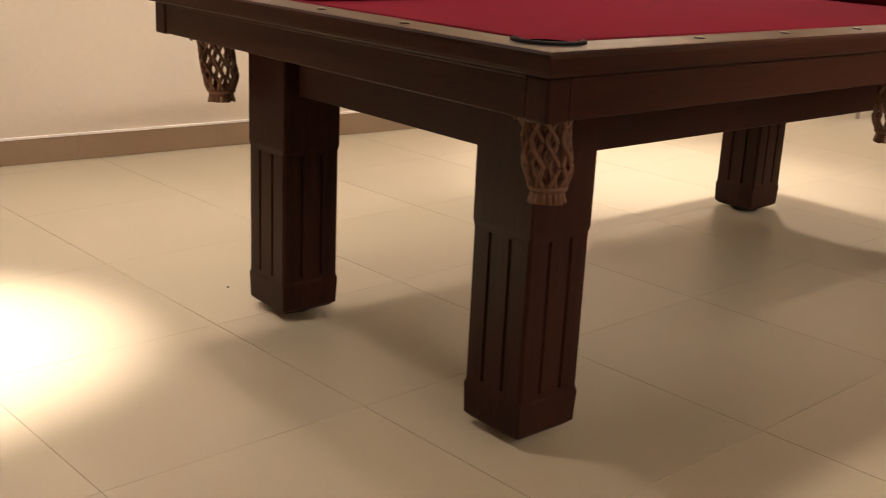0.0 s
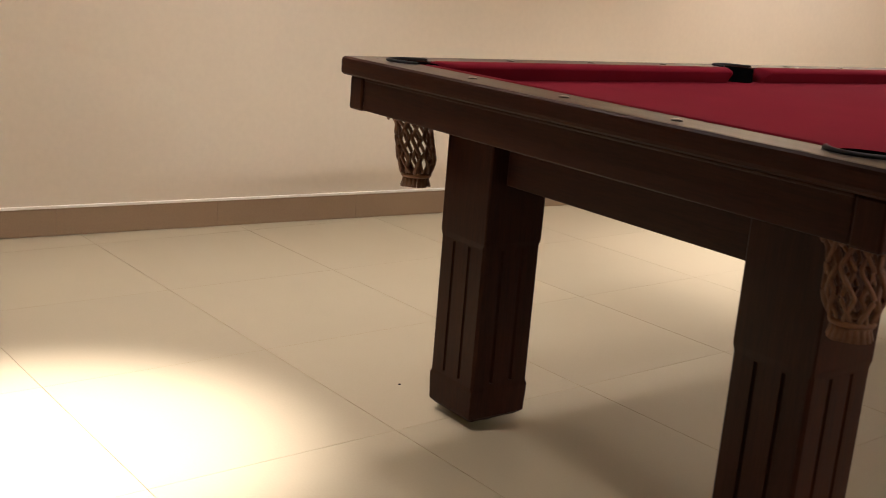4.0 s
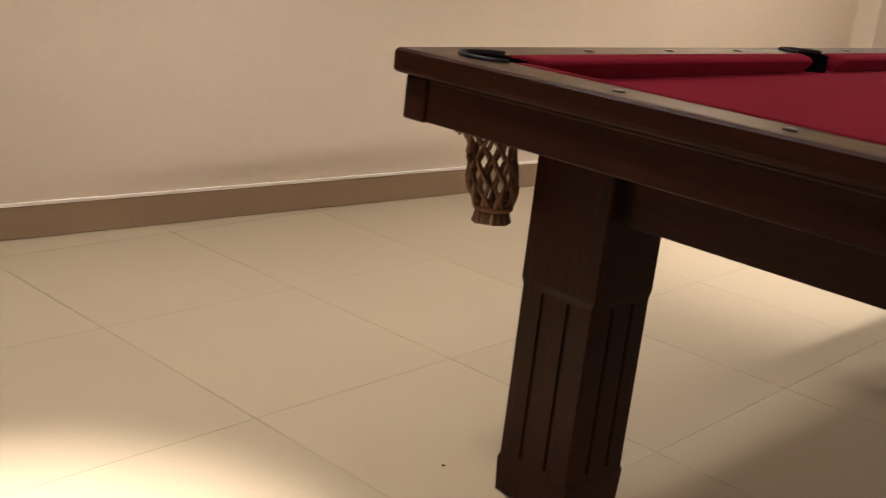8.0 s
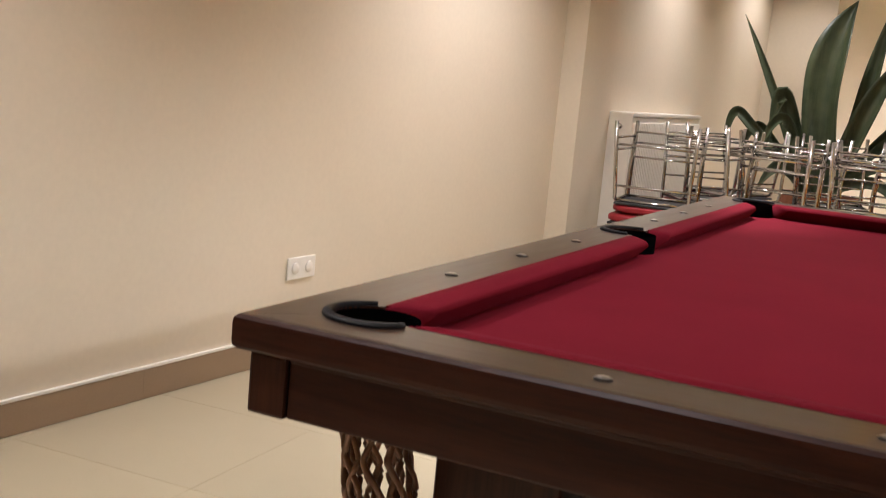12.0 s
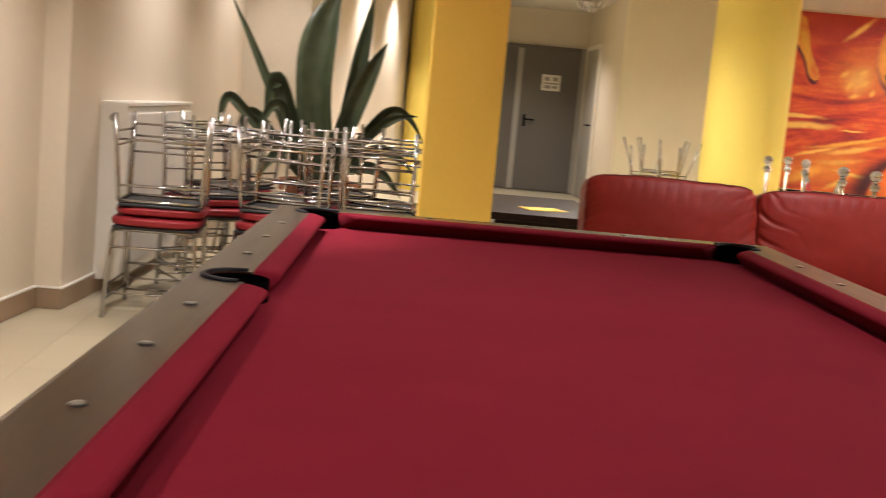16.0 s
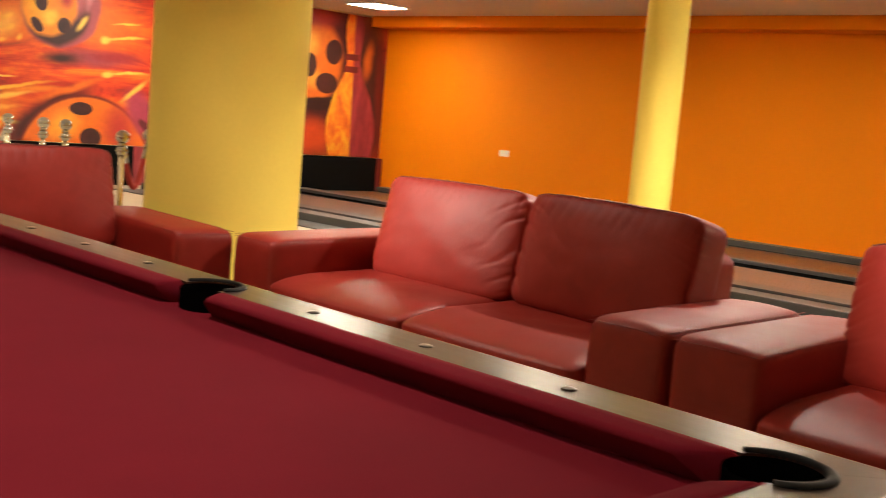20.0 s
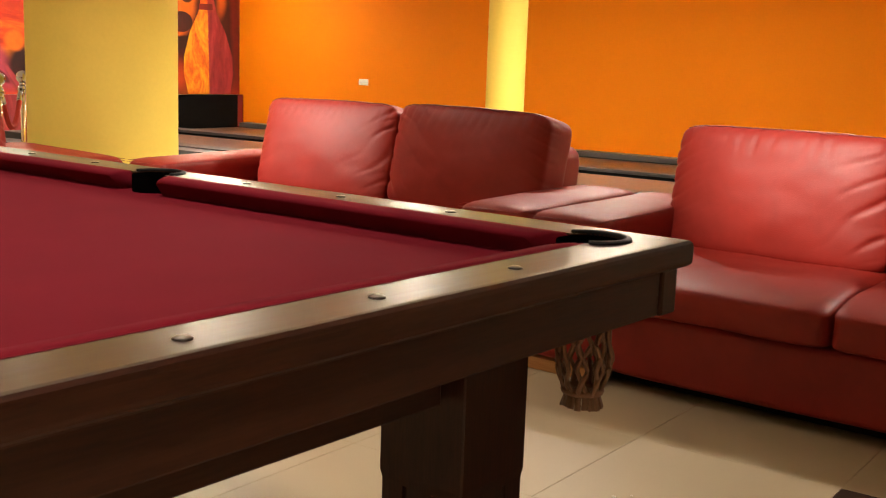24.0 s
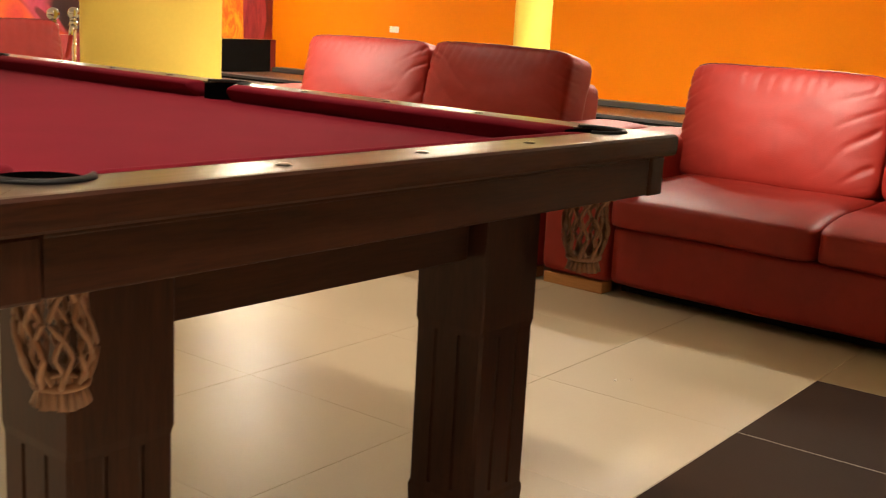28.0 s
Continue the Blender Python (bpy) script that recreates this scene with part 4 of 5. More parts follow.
def agave_leaf(base, bend, tip, width, fold=0.42, hook=0.0, thick=0.016):
    """A thick channelled leaf: it leaves the crown at base, swings through bend and ends in a point at tip; hook lets the tip hang."""
    p0, p1, p2 = Vector(base), Vector(bend), Vector(tip)
    n, k = 26, 6
    bm = bmesh.new()
    rows = []
    for i in range(n + 1):
        s = i / n
        # a quadratic curve that passes through the bend half way
        c = 2 * p1 - 0.5 * (p0 + p2)
        p = p0 * (1 - s) ** 2 + c * (2 * s * (1 - s)) + p2 * s * s
        t = ((c - p0) * (1 - s) + (p2 - c) * s)
        if hook:
            p.z -= hook * max(0.0, s - 0.55) ** 2 * 5
            t.z -= hook * max(0.0, s - 0.55) * 5
        t.normalize()
        side = t.cross(Vector((0.25, 1.0, 0.0)))
        side = side.normalized() if side.length > 0.05 else Vector((1, 0, 0))
        nrm = side.cross(t).normalized()
        w = width * (0.62 + 1.05 * s - 0.75 * s * s) * (max(0.0, 1 - max(0.0, (s - 0.55) / 0.45) ** 1.8)) + 0.0025
        ripple = 0.05 * w * math.sin(9 * s + 13 * width)
        row = [bm.verts.new(p + side * (u * w * 0.5) + nrm * (-fold * w * u * u + ripple * u)) for u in (2 * q / k - 1 for q in range(k + 1))]
        back = [bm.verts.new(row[q].co + nrm * (thick * (1 - s) * (1 - (2 * q / k - 1) ** 2) + 0.003)) for q in range(k, -1, -1)]
        rows.append(row + back)
    m = len(rows[0])
    for a, b in zip(rows, rows[1:]):
        for q in range(m):
            bm.faces.new((a[q], a[(q + 1) % m], b[(q + 1) % m], b[q]))
    bm.faces.new(rows[0][::-1])
    bm.faces.new(rows[-1])
    bmesh.ops.recalc_face_normals(bm, faces=bm.faces)
    return part("leaf", bm, M_LEAF, plant, smooth=True)


# crown leaves: base, bend, tip (about the pot's middle), width
CROWN = 0.56
for base_at, bend_at, tip_at, width, hook in (
        ((0.06, -0.04, CROWN), (-0.045, -0.06, 1.27), (0.06, 0.02, 1.86), 0.265, 0.0),
        ((0.08, 0.02, CROWN), (0.20, 0.00, 1.22), (0.27, 0.06, 1.82), 0.115, 0.0),
        ((0.06, -0.06, CROWN), (0.21, -0.10, 1.06), (0.385, -0.08, 1.51), 0.150, 0.0),
        ((-0.12, 0.02, CROWN), (-0.36, 0.04, 1.15), (-0.66, 0.02, 1.73), 0.062, 0.0),
        ((-0.08, -0.06, CROWN), (-0.26, -0.10, 1.14), (-0.37, -0.12, 1.28), 0.125, 0.42),
        ((-0.06, -0.10, CROWN), (-0.22, -0.14, 0.98), (-0.44, -0.18, 1.28), 0.085, 0.55),
        ((-0.10, 0.08, CROWN), (-0.56, 0.10, 1.02), (-0.70, 0.10, 1.16), 0.075, 0.45),
        ((-0.12, 0.10, CROWN), (-0.42, 0.12, 0.94), (-0.60, 0.14, 1.06), 0.070, 0.35),
        ((0.08, -0.02, CROWN), (0.36, -0.06, 0.99), (0.67, -0.08, 1.26), 0.070, 0.38),
        ((0.08, -0.06, CROWN), (0.34, -0.10, 0.92), (0.62, -0.14, 1.10), 0.060, 0.05),
        ((0.08, -0.08, CROWN), (0.34, -0.16, 0.80), (0.62, -0.22, 0.78), 0.080, 0.10),
        ((0.02, -0.10, CROWN), (0.30, -0.24, 0.70), (0.55, -0.30, 0.62), 0.080, 0.10),
        ((-0.06, -0.12, CROWN), (-0.20, -0.30, 0.74), (-0.36, -0.40, 0.66), 0.085, 0.10)):
    agave_leaf(base_at, bend_at, tip_at, width, hook=hook)

# ---- coffee table with a leaflet ----
ctab = thing("coffee_table", "low dark wooden coffee table", "coffee table", at=pose(0.62, 7.55, 0))
part("tabletop", box(-0.41, 0.41, -0.82, 0.82, 0.40, 0.45, 0.004), M_TABLE, ctab)
part("apron", box(-0.36, 0.36, -0.70, 0.70, 0.30, 0.399, 0.003), M_TABLE, ctab)
for sx in (-1, 1):
    for sy in (-1, 1):
        part("leg", box(sx * 0.36 - 0.035, sx * 0.36 + 0.035, sy * 0.70 - 0.035, sy * 0.70 + 0.035, 0, 0.299, 0.003), M_TABLE, ctab)
leaflet = part("leaflet", shifted(box(-0.15, 0.15, -0.11, 0.11, 0, 0.004), pose(0.63, 7.22, 0.451, 0, 0, 20)), M_PAPER)
tagged(leaflet, "yellow paper leaflet lying on the coffee table", "leaflet")

# ---- doors at the passage end ----
door = thing("door_1", "grey steel double door with a paper notice", "door", kind="structure", at=pose(0, 15.395, 0))
part("door_frame", box(0.10, 0.16, -0.05, 0, 0, 2.10, 0.003), M_DOOR_TRIM, door)
part("door_frame", box(1.955, 2.015, -0.05, 0, 0, 2.10, 0.003), M_DOOR_TRIM, door)
part("door_frame", box(0.16, 1.955, -0.05, 0, 2.045, 2.10, 0.003), M_DOOR, door)
part("door_leaf", box(0.162, 1.045, -0.04, -0.002, 0.012, 2.043, 0.003), M_DOOR, door)
leaf_r = part("door_leaf", box(1.125, 1.953, -0.04, -0.002, 0.012, 2.043, 0.003), M_DOOR, door)
part("door_trim", box(1.047, 1.123, -0.047, -0.002, 0.012, 2.043, 0.003), M_DOOR_TRIM, door, "light grey middle strip")
part("door_handle", joined(tube([(1.21, -0.04, 1.03), (1.21, -0.09, 1.03), (1.35, -0.09, 1.03)], 0.011, 8), box(1.19, 1.23, -0.046, -0.04, 0.93, 1.10, 0.002)), M_BLACK, leaf_r, "black lever handle")
note = thing("door_notice", "white paper notice taped to the grey door", "notice", at=pose(1.55, 15.35, 1.58))
part("paper", box(-0.135, 0.135, -0.004, 0, -0.115, 0.115), M_PAPER_W, note)
for x, z, w, t in ((-0.06, 0.055, 0.035, 0.028), (0.06, 0.055, 0.035, 0.028), (0.0, -0.01, 0.105, 0.010), (-0.05, -0.06, 0.045, 0.024), (0.06, -0.06, 0.040, 0.018)):
    part("line_of_print", box(x - w, x + w, -0.006, -0.0045, z - t, z + t), M_DOOR_TRIM, note)
door2 = thing("door_2", "pale grey door in the side wall of the passage", "door", kind="structure", at=pose(2.045, 14.15, 0))
part("door_leaf", box(-0.03, 0, 0.0, 1.0, 0.012, 2.06, 0.003), M_DOOR_TRIM, door2)
part("door_handle", tube([(-0.03, 0.14, 1.03), (-0.08, 0.14, 1.03), (-0.08, 0.27, 1.03)], 0.011, 8), M_BLACK, door2, "black lever handle")
for y0, y1, z1 in ((-0.06, -0.001, 2.12), (1.001, 1.06, 2.12)):
    part("door_frame", box(-0.035, 0, y0, y1, 0, z1, 0.003), M_WHITE, door2)
part("door_frame", box(-0.035, 0, 0, 1.0, 2.062, 2.12, 0.003), M_WHITE, door2)

# ---- pendant and recessed lamps ----
def pendant(x, y, z, label, reach=0.13):
    """A ceiling plate, a short rod and a cluster of upright wire rings round it."""
    ob = thing("pendant_lamp", label, "lamp", "pendant lamps", at=pose(x, y, 0))
    part("canopy", lathe([(0, CEIL), (0.13, CEIL), (0.13, CEIL - 0.035), (0.11, CEIL - 0.045), (0, CEIL - 0.045)], 24), M_GREY, ob)
    part("rod", tube([(0, 0, CEIL - 0.04), (0, 0, z)], 0.008, 8), M_CHROME, ob, smooth=True)
    for i in range(5):
        a = i * 2 * math.pi / 5 + 0.4
        c = Vector((reach * 0.62 * math.cos(a), reach * 0.62 * math.sin(a), z - 0.03))
        side = Vector((-math.sin(a), math.cos(a), 0))
        up = Vector((0.35 * math.cos(a), 0.35 * math.sin(a), 0.94))
        bm = bmesh.new()
        for r in (0.075, 0.052):
            tube_into(bm, [c + r * (math.cos(2 * math.pi * k / 20) * side + math.sin(2 * math.pi * k / 20) * up) for k in range(20)], 0.006, 6, True)
        part("ring", bm, M_CHROME, ob, smooth=True)
        part("arm", tube([(0, 0, z), tuple(c + Vector((0, 0, 0.02)))], 0.006, 6), M_CHROME, ob, smooth=True)
    return ob


pendant(1.43, 11.45, 2.40, "unlit chrome ring pendant lamp in the passage", 0.20)
lit = pendant(1.90, 10.35, 2.555, "lit chrome spotlight cluster on the ceiling")
for i in range(5):
    a = i * 2 * math.pi / 5 + 0.4
    part("bulb", lathe([(0, 2.478), (0.03, 2.483), (0.036, 2.508), (0.02, 2.533), (0, 2.538)], 16, (0.085 * math.cos(a), 0.085 * math.sin(a))), M_BULB, lit, smooth=True)
ring_m = mesh_of("trim_ring", lathe([(0.040, -0.002), (0.052, -0.006), (0.056, 0.0)], 28), M_WHITE, True)
# a ring at every spot, the added fill ones included
for x, y in sorted({row[:2] for row in DOWN_AND_FILL + AIMED}):
    o = thing("recessed_downlight", "white ceiling ring at a spot lamp, some spots added for fill", "downlight", "recessed downlights", at=pose(x, y, CEIL))
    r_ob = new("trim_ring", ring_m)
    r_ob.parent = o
pan_m = mesh_of("diffuser", box(-0.29, 0.29, -0.29, 0.29, -0.012, -0.006), M_PANEL)
fr_m = mesh_of("panel_rim", joined(box(-0.31, -0.29, -0.31, 0.31, -0.016, 0), box(0.29, 0.31, -0.31, 0.31, -0.016, 0), box(-0.29, 0.29, -0.31, -0.29, -0.016, 0), box(-0.29, 0.29, 0.29, 0.31, -0.016, 0)), M_WHITE)
for x, y in PANELS:
    o = thing("ceiling_panel_light", "square glowing ceiling panel light over the lanes, most of them added", "ceiling light", "ceiling panel lights", at=pose(x, y, CEIL - 0.001))
    for nm, me in (("diffuser", pan_m), ("rim", fr_m)):
        c = new(nm, me)
        c.parent = o

# ---- bowling lanes along the orange wall ----
LANE0, LANE1 = -14.9, -0.4
LX0 = 11.1


def lane(x0, x1, mat, label):
    ob = thing("bowling_lane", label, "bowling lane", "bowling lanes", kind="structure")
    x0, x1 = x0 - LX0, x1 - LX0
    ob.matrix_basis = EAST
    n = 14
    w = (x1 - x0) / n
    for i in range(n):
        part("board", box(x0 + i * w + 0.001, x0 + (i + 1) * w - 0.001, LANE0, LANE1, 0.0, 0.030, 0.001), mat, ob)
    return ob


def gutter(x0, x1):
    x0, x1 = x0 - LX0, x1 - LX0
    ob = part("gutter", joined(box(x0, x1, LANE0, LANE1, 0.0, 0.008), box(x0, x0 + 0.02, LANE0, LANE1, 0.008, 0.035), box(x1 - 0.02, x1, LANE0, LANE1, 0.008, 0.035)), M_BLACK, at=EAST)
    return tagged(ob, "black gutter beside a bowling lane", "gutter", "gutters", "structure")


def capping(x0, x1, z=0.07):
    ob = part("capping", box(x0 - LX0, x1 - LX0, LANE0, LANE1, 0.0, z, 0.008), M_GREY, at=EAST)
    return tagged(ob, "dark grey capping between bowling lanes", "capping", "cappings", "structure")


lane(9.62, 10.68, M_LANE, "brown wooden bowling lane beside the orange wall")
gutter(9.38, 9.615)
gutter(10.685, 10.92)
capping(10.925, 10.7125, 0.10)
capping(9.12, 9.375)
lane(7.80, 8.86, M_LANE_PALE, "pale wooden bowling lane")
gutter(7.56, 7.795)
gutter(8.865, 9.115)
capping(7.28, 7.555)
capping(6.72, 6.98, 0.09)
walk_w = part("walkway", joined(box(6.34 - LX0, 6.715 - LX0, LANE0, LANE1, 0.0, 0.012, 0.003), box(6.985 - LX0, 7.275 - LX0, LANE0, LANE1, 0.0, 0.012, 0.003)), M_GREY, at=EAST)
tagged(walk_w, "dark grey strip of floor beside the bowling lanes", "floor strip", kind="structure")
pit = thing("pin_pit", "pin pit below the mural, its dark opening a solid black block", "pin pit", kind="structure")
# solid black block: the recess's darkness is put into its colour
part("opening", box(7.5, 10.60, 12.30, 12.396, 0.0, 0.50), M_BLACK, pit)
part("mask", box(3.95, 6.55, 12.34, 12.396, 0.0, 0.50), M_BLACK, pit)
part("side_post", box(10.602, 10.71, 12.30, 12.396, 0.0, 0.503, 0.004), M_POST, pit)

# ---- rope barrier ----
POSTS = [(2.90, 9.29), (3.19, 9.61), (3.11, 8.89), (2.97, 7.66), (2.98, 7.07), (3.01, 6.78), (2.78, 5.53), (3.18, 5.93)]
post_tall = 0.93
for i, (x, y) in enumerate(POSTS):
    h = post_tall + 0.004 * (i % 3 - 1)
    o = thing("barrier_post", "shiny metal rope barrier post with a ball top", "barrier post", "barrier posts", at=pose(x, y, 0))
    part("base", lathe([(0, 0), (0.118, 0), (0.118, 0.010), (0.105, 0.020), (0.03, 0.038), (0.016, 0.05)], 28), M_BRASS, o, smooth=True)
    part("pole", tube([(0, 0, 0.04), (0, 0, h - 0.05)], 0.0175, 12), M_BRASS, o, smooth=True)
    collar = part("collar", lathe([(0.0175, h - 0.135), (0.030, h - 0.128), (0.030, h - 0.088), (0.0175, h - 0.08)], 18), M_CHROME, o, smooth=True)
    for a in range(4):
        part("eye", tube([(0.028 * math.cos(a * math.pi / 2), 0.028 * math.sin(a * math.pi / 2), h - 0.108), (0.042 * math.cos(a * math.pi / 2), 0.042 * math.sin(a * math.pi / 2), h - 0.108)], 0.005, 6), M_CHROME, collar, smooth=True)
    part("neck", lathe([(0.0175, h - 0.08), (0.026, h - 0.074), (0.020, h - 0.062)], 18), M_CHROME, o, smooth=True)
    part("ball", lathe([(0, h - 0.068)] + [(0.042 * math.sin(a * math.pi / 10), h - 0.025 - 0.042 * math.cos(a * math.pi / 10)) for a in range(1, 10)] + [(0, h + 0.017)], 20), M_CHROME, o, smooth=True)


def barrier_rope(a, b, sag, label):
    """A rope hung between the collars of two posts, with a metal hook at either end."""
    p, q = Vector((*POSTS[a], post_tall - 0.108)), Vector((*POSTS[b], post_tall - 0.108))
    way = (q - p).normalized() * 0.04
    p, q = p + way, q - way
    pts = [p.lerp(q, i / 20) - Vector((0, 0, sag * math.sin(math.pi * i / 20))) for i in range(21)]
    ob = thing("barrier_rope", label, "rope", "barrier ropes")
    part("cord", tube(pts, 0.017, 10), M_ROPE, ob, smooth=True)
    part("hook", tube(pts[:3], 0.0195, 10), M_CHROME, ob, "metal hook sleeve", smooth=True)
    part("hook", tube(pts[-3:], 0.0195, 10), M_CHROME, ob, "metal hook sleeve", smooth=True)
    return ob


barrier_rope(2, 3, 0.28, "sagging red rope between barrier posts")
barrier_rope(6, 7, 0.24, "sagging red rope hung with metal hooks beside the yellow column")


# ---- mural ----
def mural_paint(name, stops, scale=2.2, stretch=(1, 1, 1), distort=1.5):
    m, nt, b = material(name, 0.55)
    v = world_coords(nt, stretch)
    f = noise_tex(nt, v, scale, 6, 0.6, distort)
    g = noise_tex(nt, v, scale * 7, 4, 0.6, 0.6)
    nt.links.new(mix(nt, 0.2, ramp(nt, f, stops), ramp(nt, g, stops)), b.inputs["Base Color"])
    return m


RED, ORG, YEL = (0.50, 0.035, 0.012), (0.75, 0.14, 0.012), (0.85, 0.45, 0.03)
P_DARK = mural_paint("mural_dark", [(0.3, (0.02, 0.006, 0.006)), (0.7, (0.07, 0.012, 0.012))], 2.0)
P_EDGE = mural_paint("mural_deep_red", [(0.3, (0.10, 0.008, 0.010)), (0.7, (0.22, 0.016, 0.014))], 1.5, (1, 1, 0.4))
P_PIN = mural_paint("mural_pin", [(0.3, RED), (0.45, ORG), (0.62, YEL)], 3.2, (1, 1, 0.5))
P_PINK = mural_paint("mural_pink", [(0.3, (0.13, 0.010, 0.018)), (0.55, (0.34, 0.035, 0.045)), (0.8, (0.55, 0.12, 0.10))], 2.4, (1.6, 1, 0.4))
MURAL_Y = 12.396
mural = thing("wall_mural", "painted orange and red bowling mural on the wall", "mural", at=pose(0, MURAL_Y, 0))


def flat(name, pts, layer, mat, label="", parent=None):
    """A painted shape of the mural: an outline in x and z, a hair proud of the layer below."""
    bm = bmesh.new()
    d0, d1 = -0.004 - 0.004 * layer, -0.004 * layer - 0.0005
    front = [bm.verts.new((x, d0, z)) for x, z in pts]
    back = [bm.verts.new((x, d1, z)) for x, z in pts]
    bm.faces.new(front)
    bm.faces.new(back[::-1])
    for i in range(len(pts)):
        j = (i + 1) % len(pts)
        bm.faces.new((front[i], back[i], back[j], front[j]))
    bmesh.ops.recalc_face_normals(bm, faces=bm.faces)
    return part(name, bm, mat, parent or mural, label)


def oval(x, z, rx, rz, turn=0, n=40):
    c, s = math.cos(radians(turn)), math.sin(radians(turn))
    return [(x + rx * math.cos(a) * c - rz * math.sin(a) * s, z + rx * math.cos(a) * s + rz * math.sin(a) * c) for a in (2 * math.pi * i / n for i in range(n))]


def clip(pts, x0=3.955, x1=10.712, z0=0.505, z1=2.60):
    return [(min(max(x, x0), x1), min(max(z, z0), z1)) for x, z in pts]


def pin_shape(x, z, size, turn=0):
    prof = [(0.0, 0.0), (0.055, 0.0), (0.095, 0.12), (0.118, 0.26), (0.105, 0.40), (0.065, 0.56), (0.045, 0.68), (0.05, 0.78), (0.064, 0.88), (0.055, 0.96), (0.02, 1.0)]
    pts = [(w, h) for w, h in prof] + [(-w, h) for w, h in prof[::-1]]
    c, s = math.cos(radians(turn)), math.sin(radians(turn))
    return [(x + size * (w * c - h * s), z + size * (w * s + h * c)) for w, h in pts]


STROKES = []


def stroke(cx, cz, rx, rz, turn, soft, colour):
    """A soft-edged oval of paint: its middle, half sizes, turn and softness."""
    STROKES.append((cx, cz, rx, rz, turn, soft, colour))


def soft_mural():
    """One painted field: soft-edged strokes and balls laid over one another, slightly wavering like brushwork."""
    m, nt, b = material("mural_field", 0.5)
    g = nt.nodes.new("ShaderNodeNewGeometry")
    warp = add(nt, "ShaderNodeTexNoise", Scale=3.0, Detail=4.0)
    nt.links.new(g.outputs["Position"], warp.inputs["Vector"])
    off = nt.nodes.new("ShaderNodeVectorMath")
    off.operation = "MULTIPLY_ADD"
    off.inputs[1].default_value, off.inputs[2].default_value = (0.09, 0, 0.09), (-0.045, 0, -0.045)
    nt.links.new(warp.outputs["Color"], off.inputs[0])
    pos = nt.nodes.new("ShaderNodeVectorMath")
    pos.operation = "ADD"
    nt.links.new(g.outputs["Position"], pos.inputs[0])
    nt.links.new(off.outputs[0], pos.inputs[1])
    v = world_coords(nt, (0.5, 1, 1.8))
    col = ramp(nt, noise_tex(nt, v, 1.3, 6, 0.62, 1.8), [(0.30, (0.20, 0.010, 0.012)), (0.42, (0.58, 0.030, 0.010)), (0.54, (0.80, 0.095, 0.010)), (0.70, (0.96, 0.28, 0.012))])
    for cx, cz, rx, rz, turn, soft, colour in STROKES:
        mp = nt.nodes.new("ShaderNodeMapping")
        mp.vector_type = "TEXTURE"
        mp.inputs["Location"].default_value = (cx, MURAL_Y, cz)
        mp.inputs["Rotation"].default_value = (0, -radians(turn), 0)
        mp.inputs["Scale"].default_value = (rx, 50, rz)
        nt.links.new(pos.outputs[0] if soft > 0.08 else g.outputs["Position"], mp.inputs["Vector"])
        length = nt.nodes.new("ShaderNodeVectorMath")
        length.operation = "LENGTH"
        nt.links.new(mp.outputs[0], length.inputs[0])
        mr = add(nt, "ShaderNodeMapRange", From_Min=1.0, From_Max=1.0 - soft)
        mr.interpolation_type = "SMOOTHSTEP"
        nt.links.new(length.outputs["Value"], mr.inputs["Value"])
        col = mix(nt, mr.outputs["Result"], col, colour)
    grain = ramp(nt, noise_tex(nt, world_coords(nt), 16, 5), [(0.3, (0.86, 0.80, 0.76)), (0.7, (1, 1, 1))])
    nt.links.new(mix(nt, 1.0, col, grain, "MULTIPLY"), b.inputs["Base Color"])
    return m


# the mural's paint, from the ground up
CREAM, MAROON = (1.0, 0.60, 0.10), (0.06, 0.006, 0.010)
stroke(4.5, 2.5, 0.8, 0.5, 0, 0.9, (0.55, 0.045, 0.018))
stroke(5.0, 1.95, 0.75, 0.45, 0, 0.9, (0.84, 0.20, 0.015))
stroke(4.85, 1.85, 0.28, 0.24, 30, 0.95, (0.95, 0.46, 0.07))
stroke(4.80, 2.44, 0.30, 0.045, 38, 0.8, CREAM)
for dx, dz, rx, rz, turn in ((-0.16, 0.12, 0.09, 0.05, 40), (0.05, 0.14, 0.10, 0.05, 20), (-0.10, -0.02, 0.10, 0.045, 55), (0.10, 0.02, 0.08, 0.05, 30), (-0.02, -0.13, 0.10, 0.04, 15), (0.20, -0.08, 0.07, 0.04, 60)):
    stroke(4.84 + dx, 1.80 + dz, rx, rz, turn, 0.9, (1.0, 0.52, 0.06))
stroke(6.0, 2.0, 0.9, 0.5, 0, 0.9, (0.80, 0.16, 0.012))
stroke(6.0, 1.56, 0.80, 0.15, 0, 0.9, (0.30, 0.045, 0.07))
stroke(5.55, 1.52, 0.40, 0.12, 3, 0.9, (0.035, 0.008, 0.012))
stroke(6.25, 1.60, 0.55, 0.10, 3, 0.9, (0.34, 0.02, 0.03))
stroke(4.15, 1.38, 0.45, 0.035, 0, 0.7, CREAM)
stroke(4.20, 1.27, 0.60, 0.06, 2, 0.7, CREAM)
stroke(4.86, 1.255, 0.22, 0.02, 2, 0.8, CREAM)
stroke(4.6, 0.80, 0.75, 0.36, 10, 0.95, (0.86, 0.26, 0.018))
stroke(4.9, 1.03, 0.50, 0.05, 10, 0.9, CREAM)
stroke(4.75, 0.88, 0.42, 0.05, 6, 0.9, (0.9, 0.42, 0.06))
stroke(4.95, 0.72, 0.40, 0.04, -12, 0.9, CREAM)
stroke(5.38, 0.80, 0.90, 0.25, 36, 0.6, MAROON)
stroke(5.7, 1.17, 0.75, 0.07, 22, 0.9, (0.80, 0.16, 0.012))
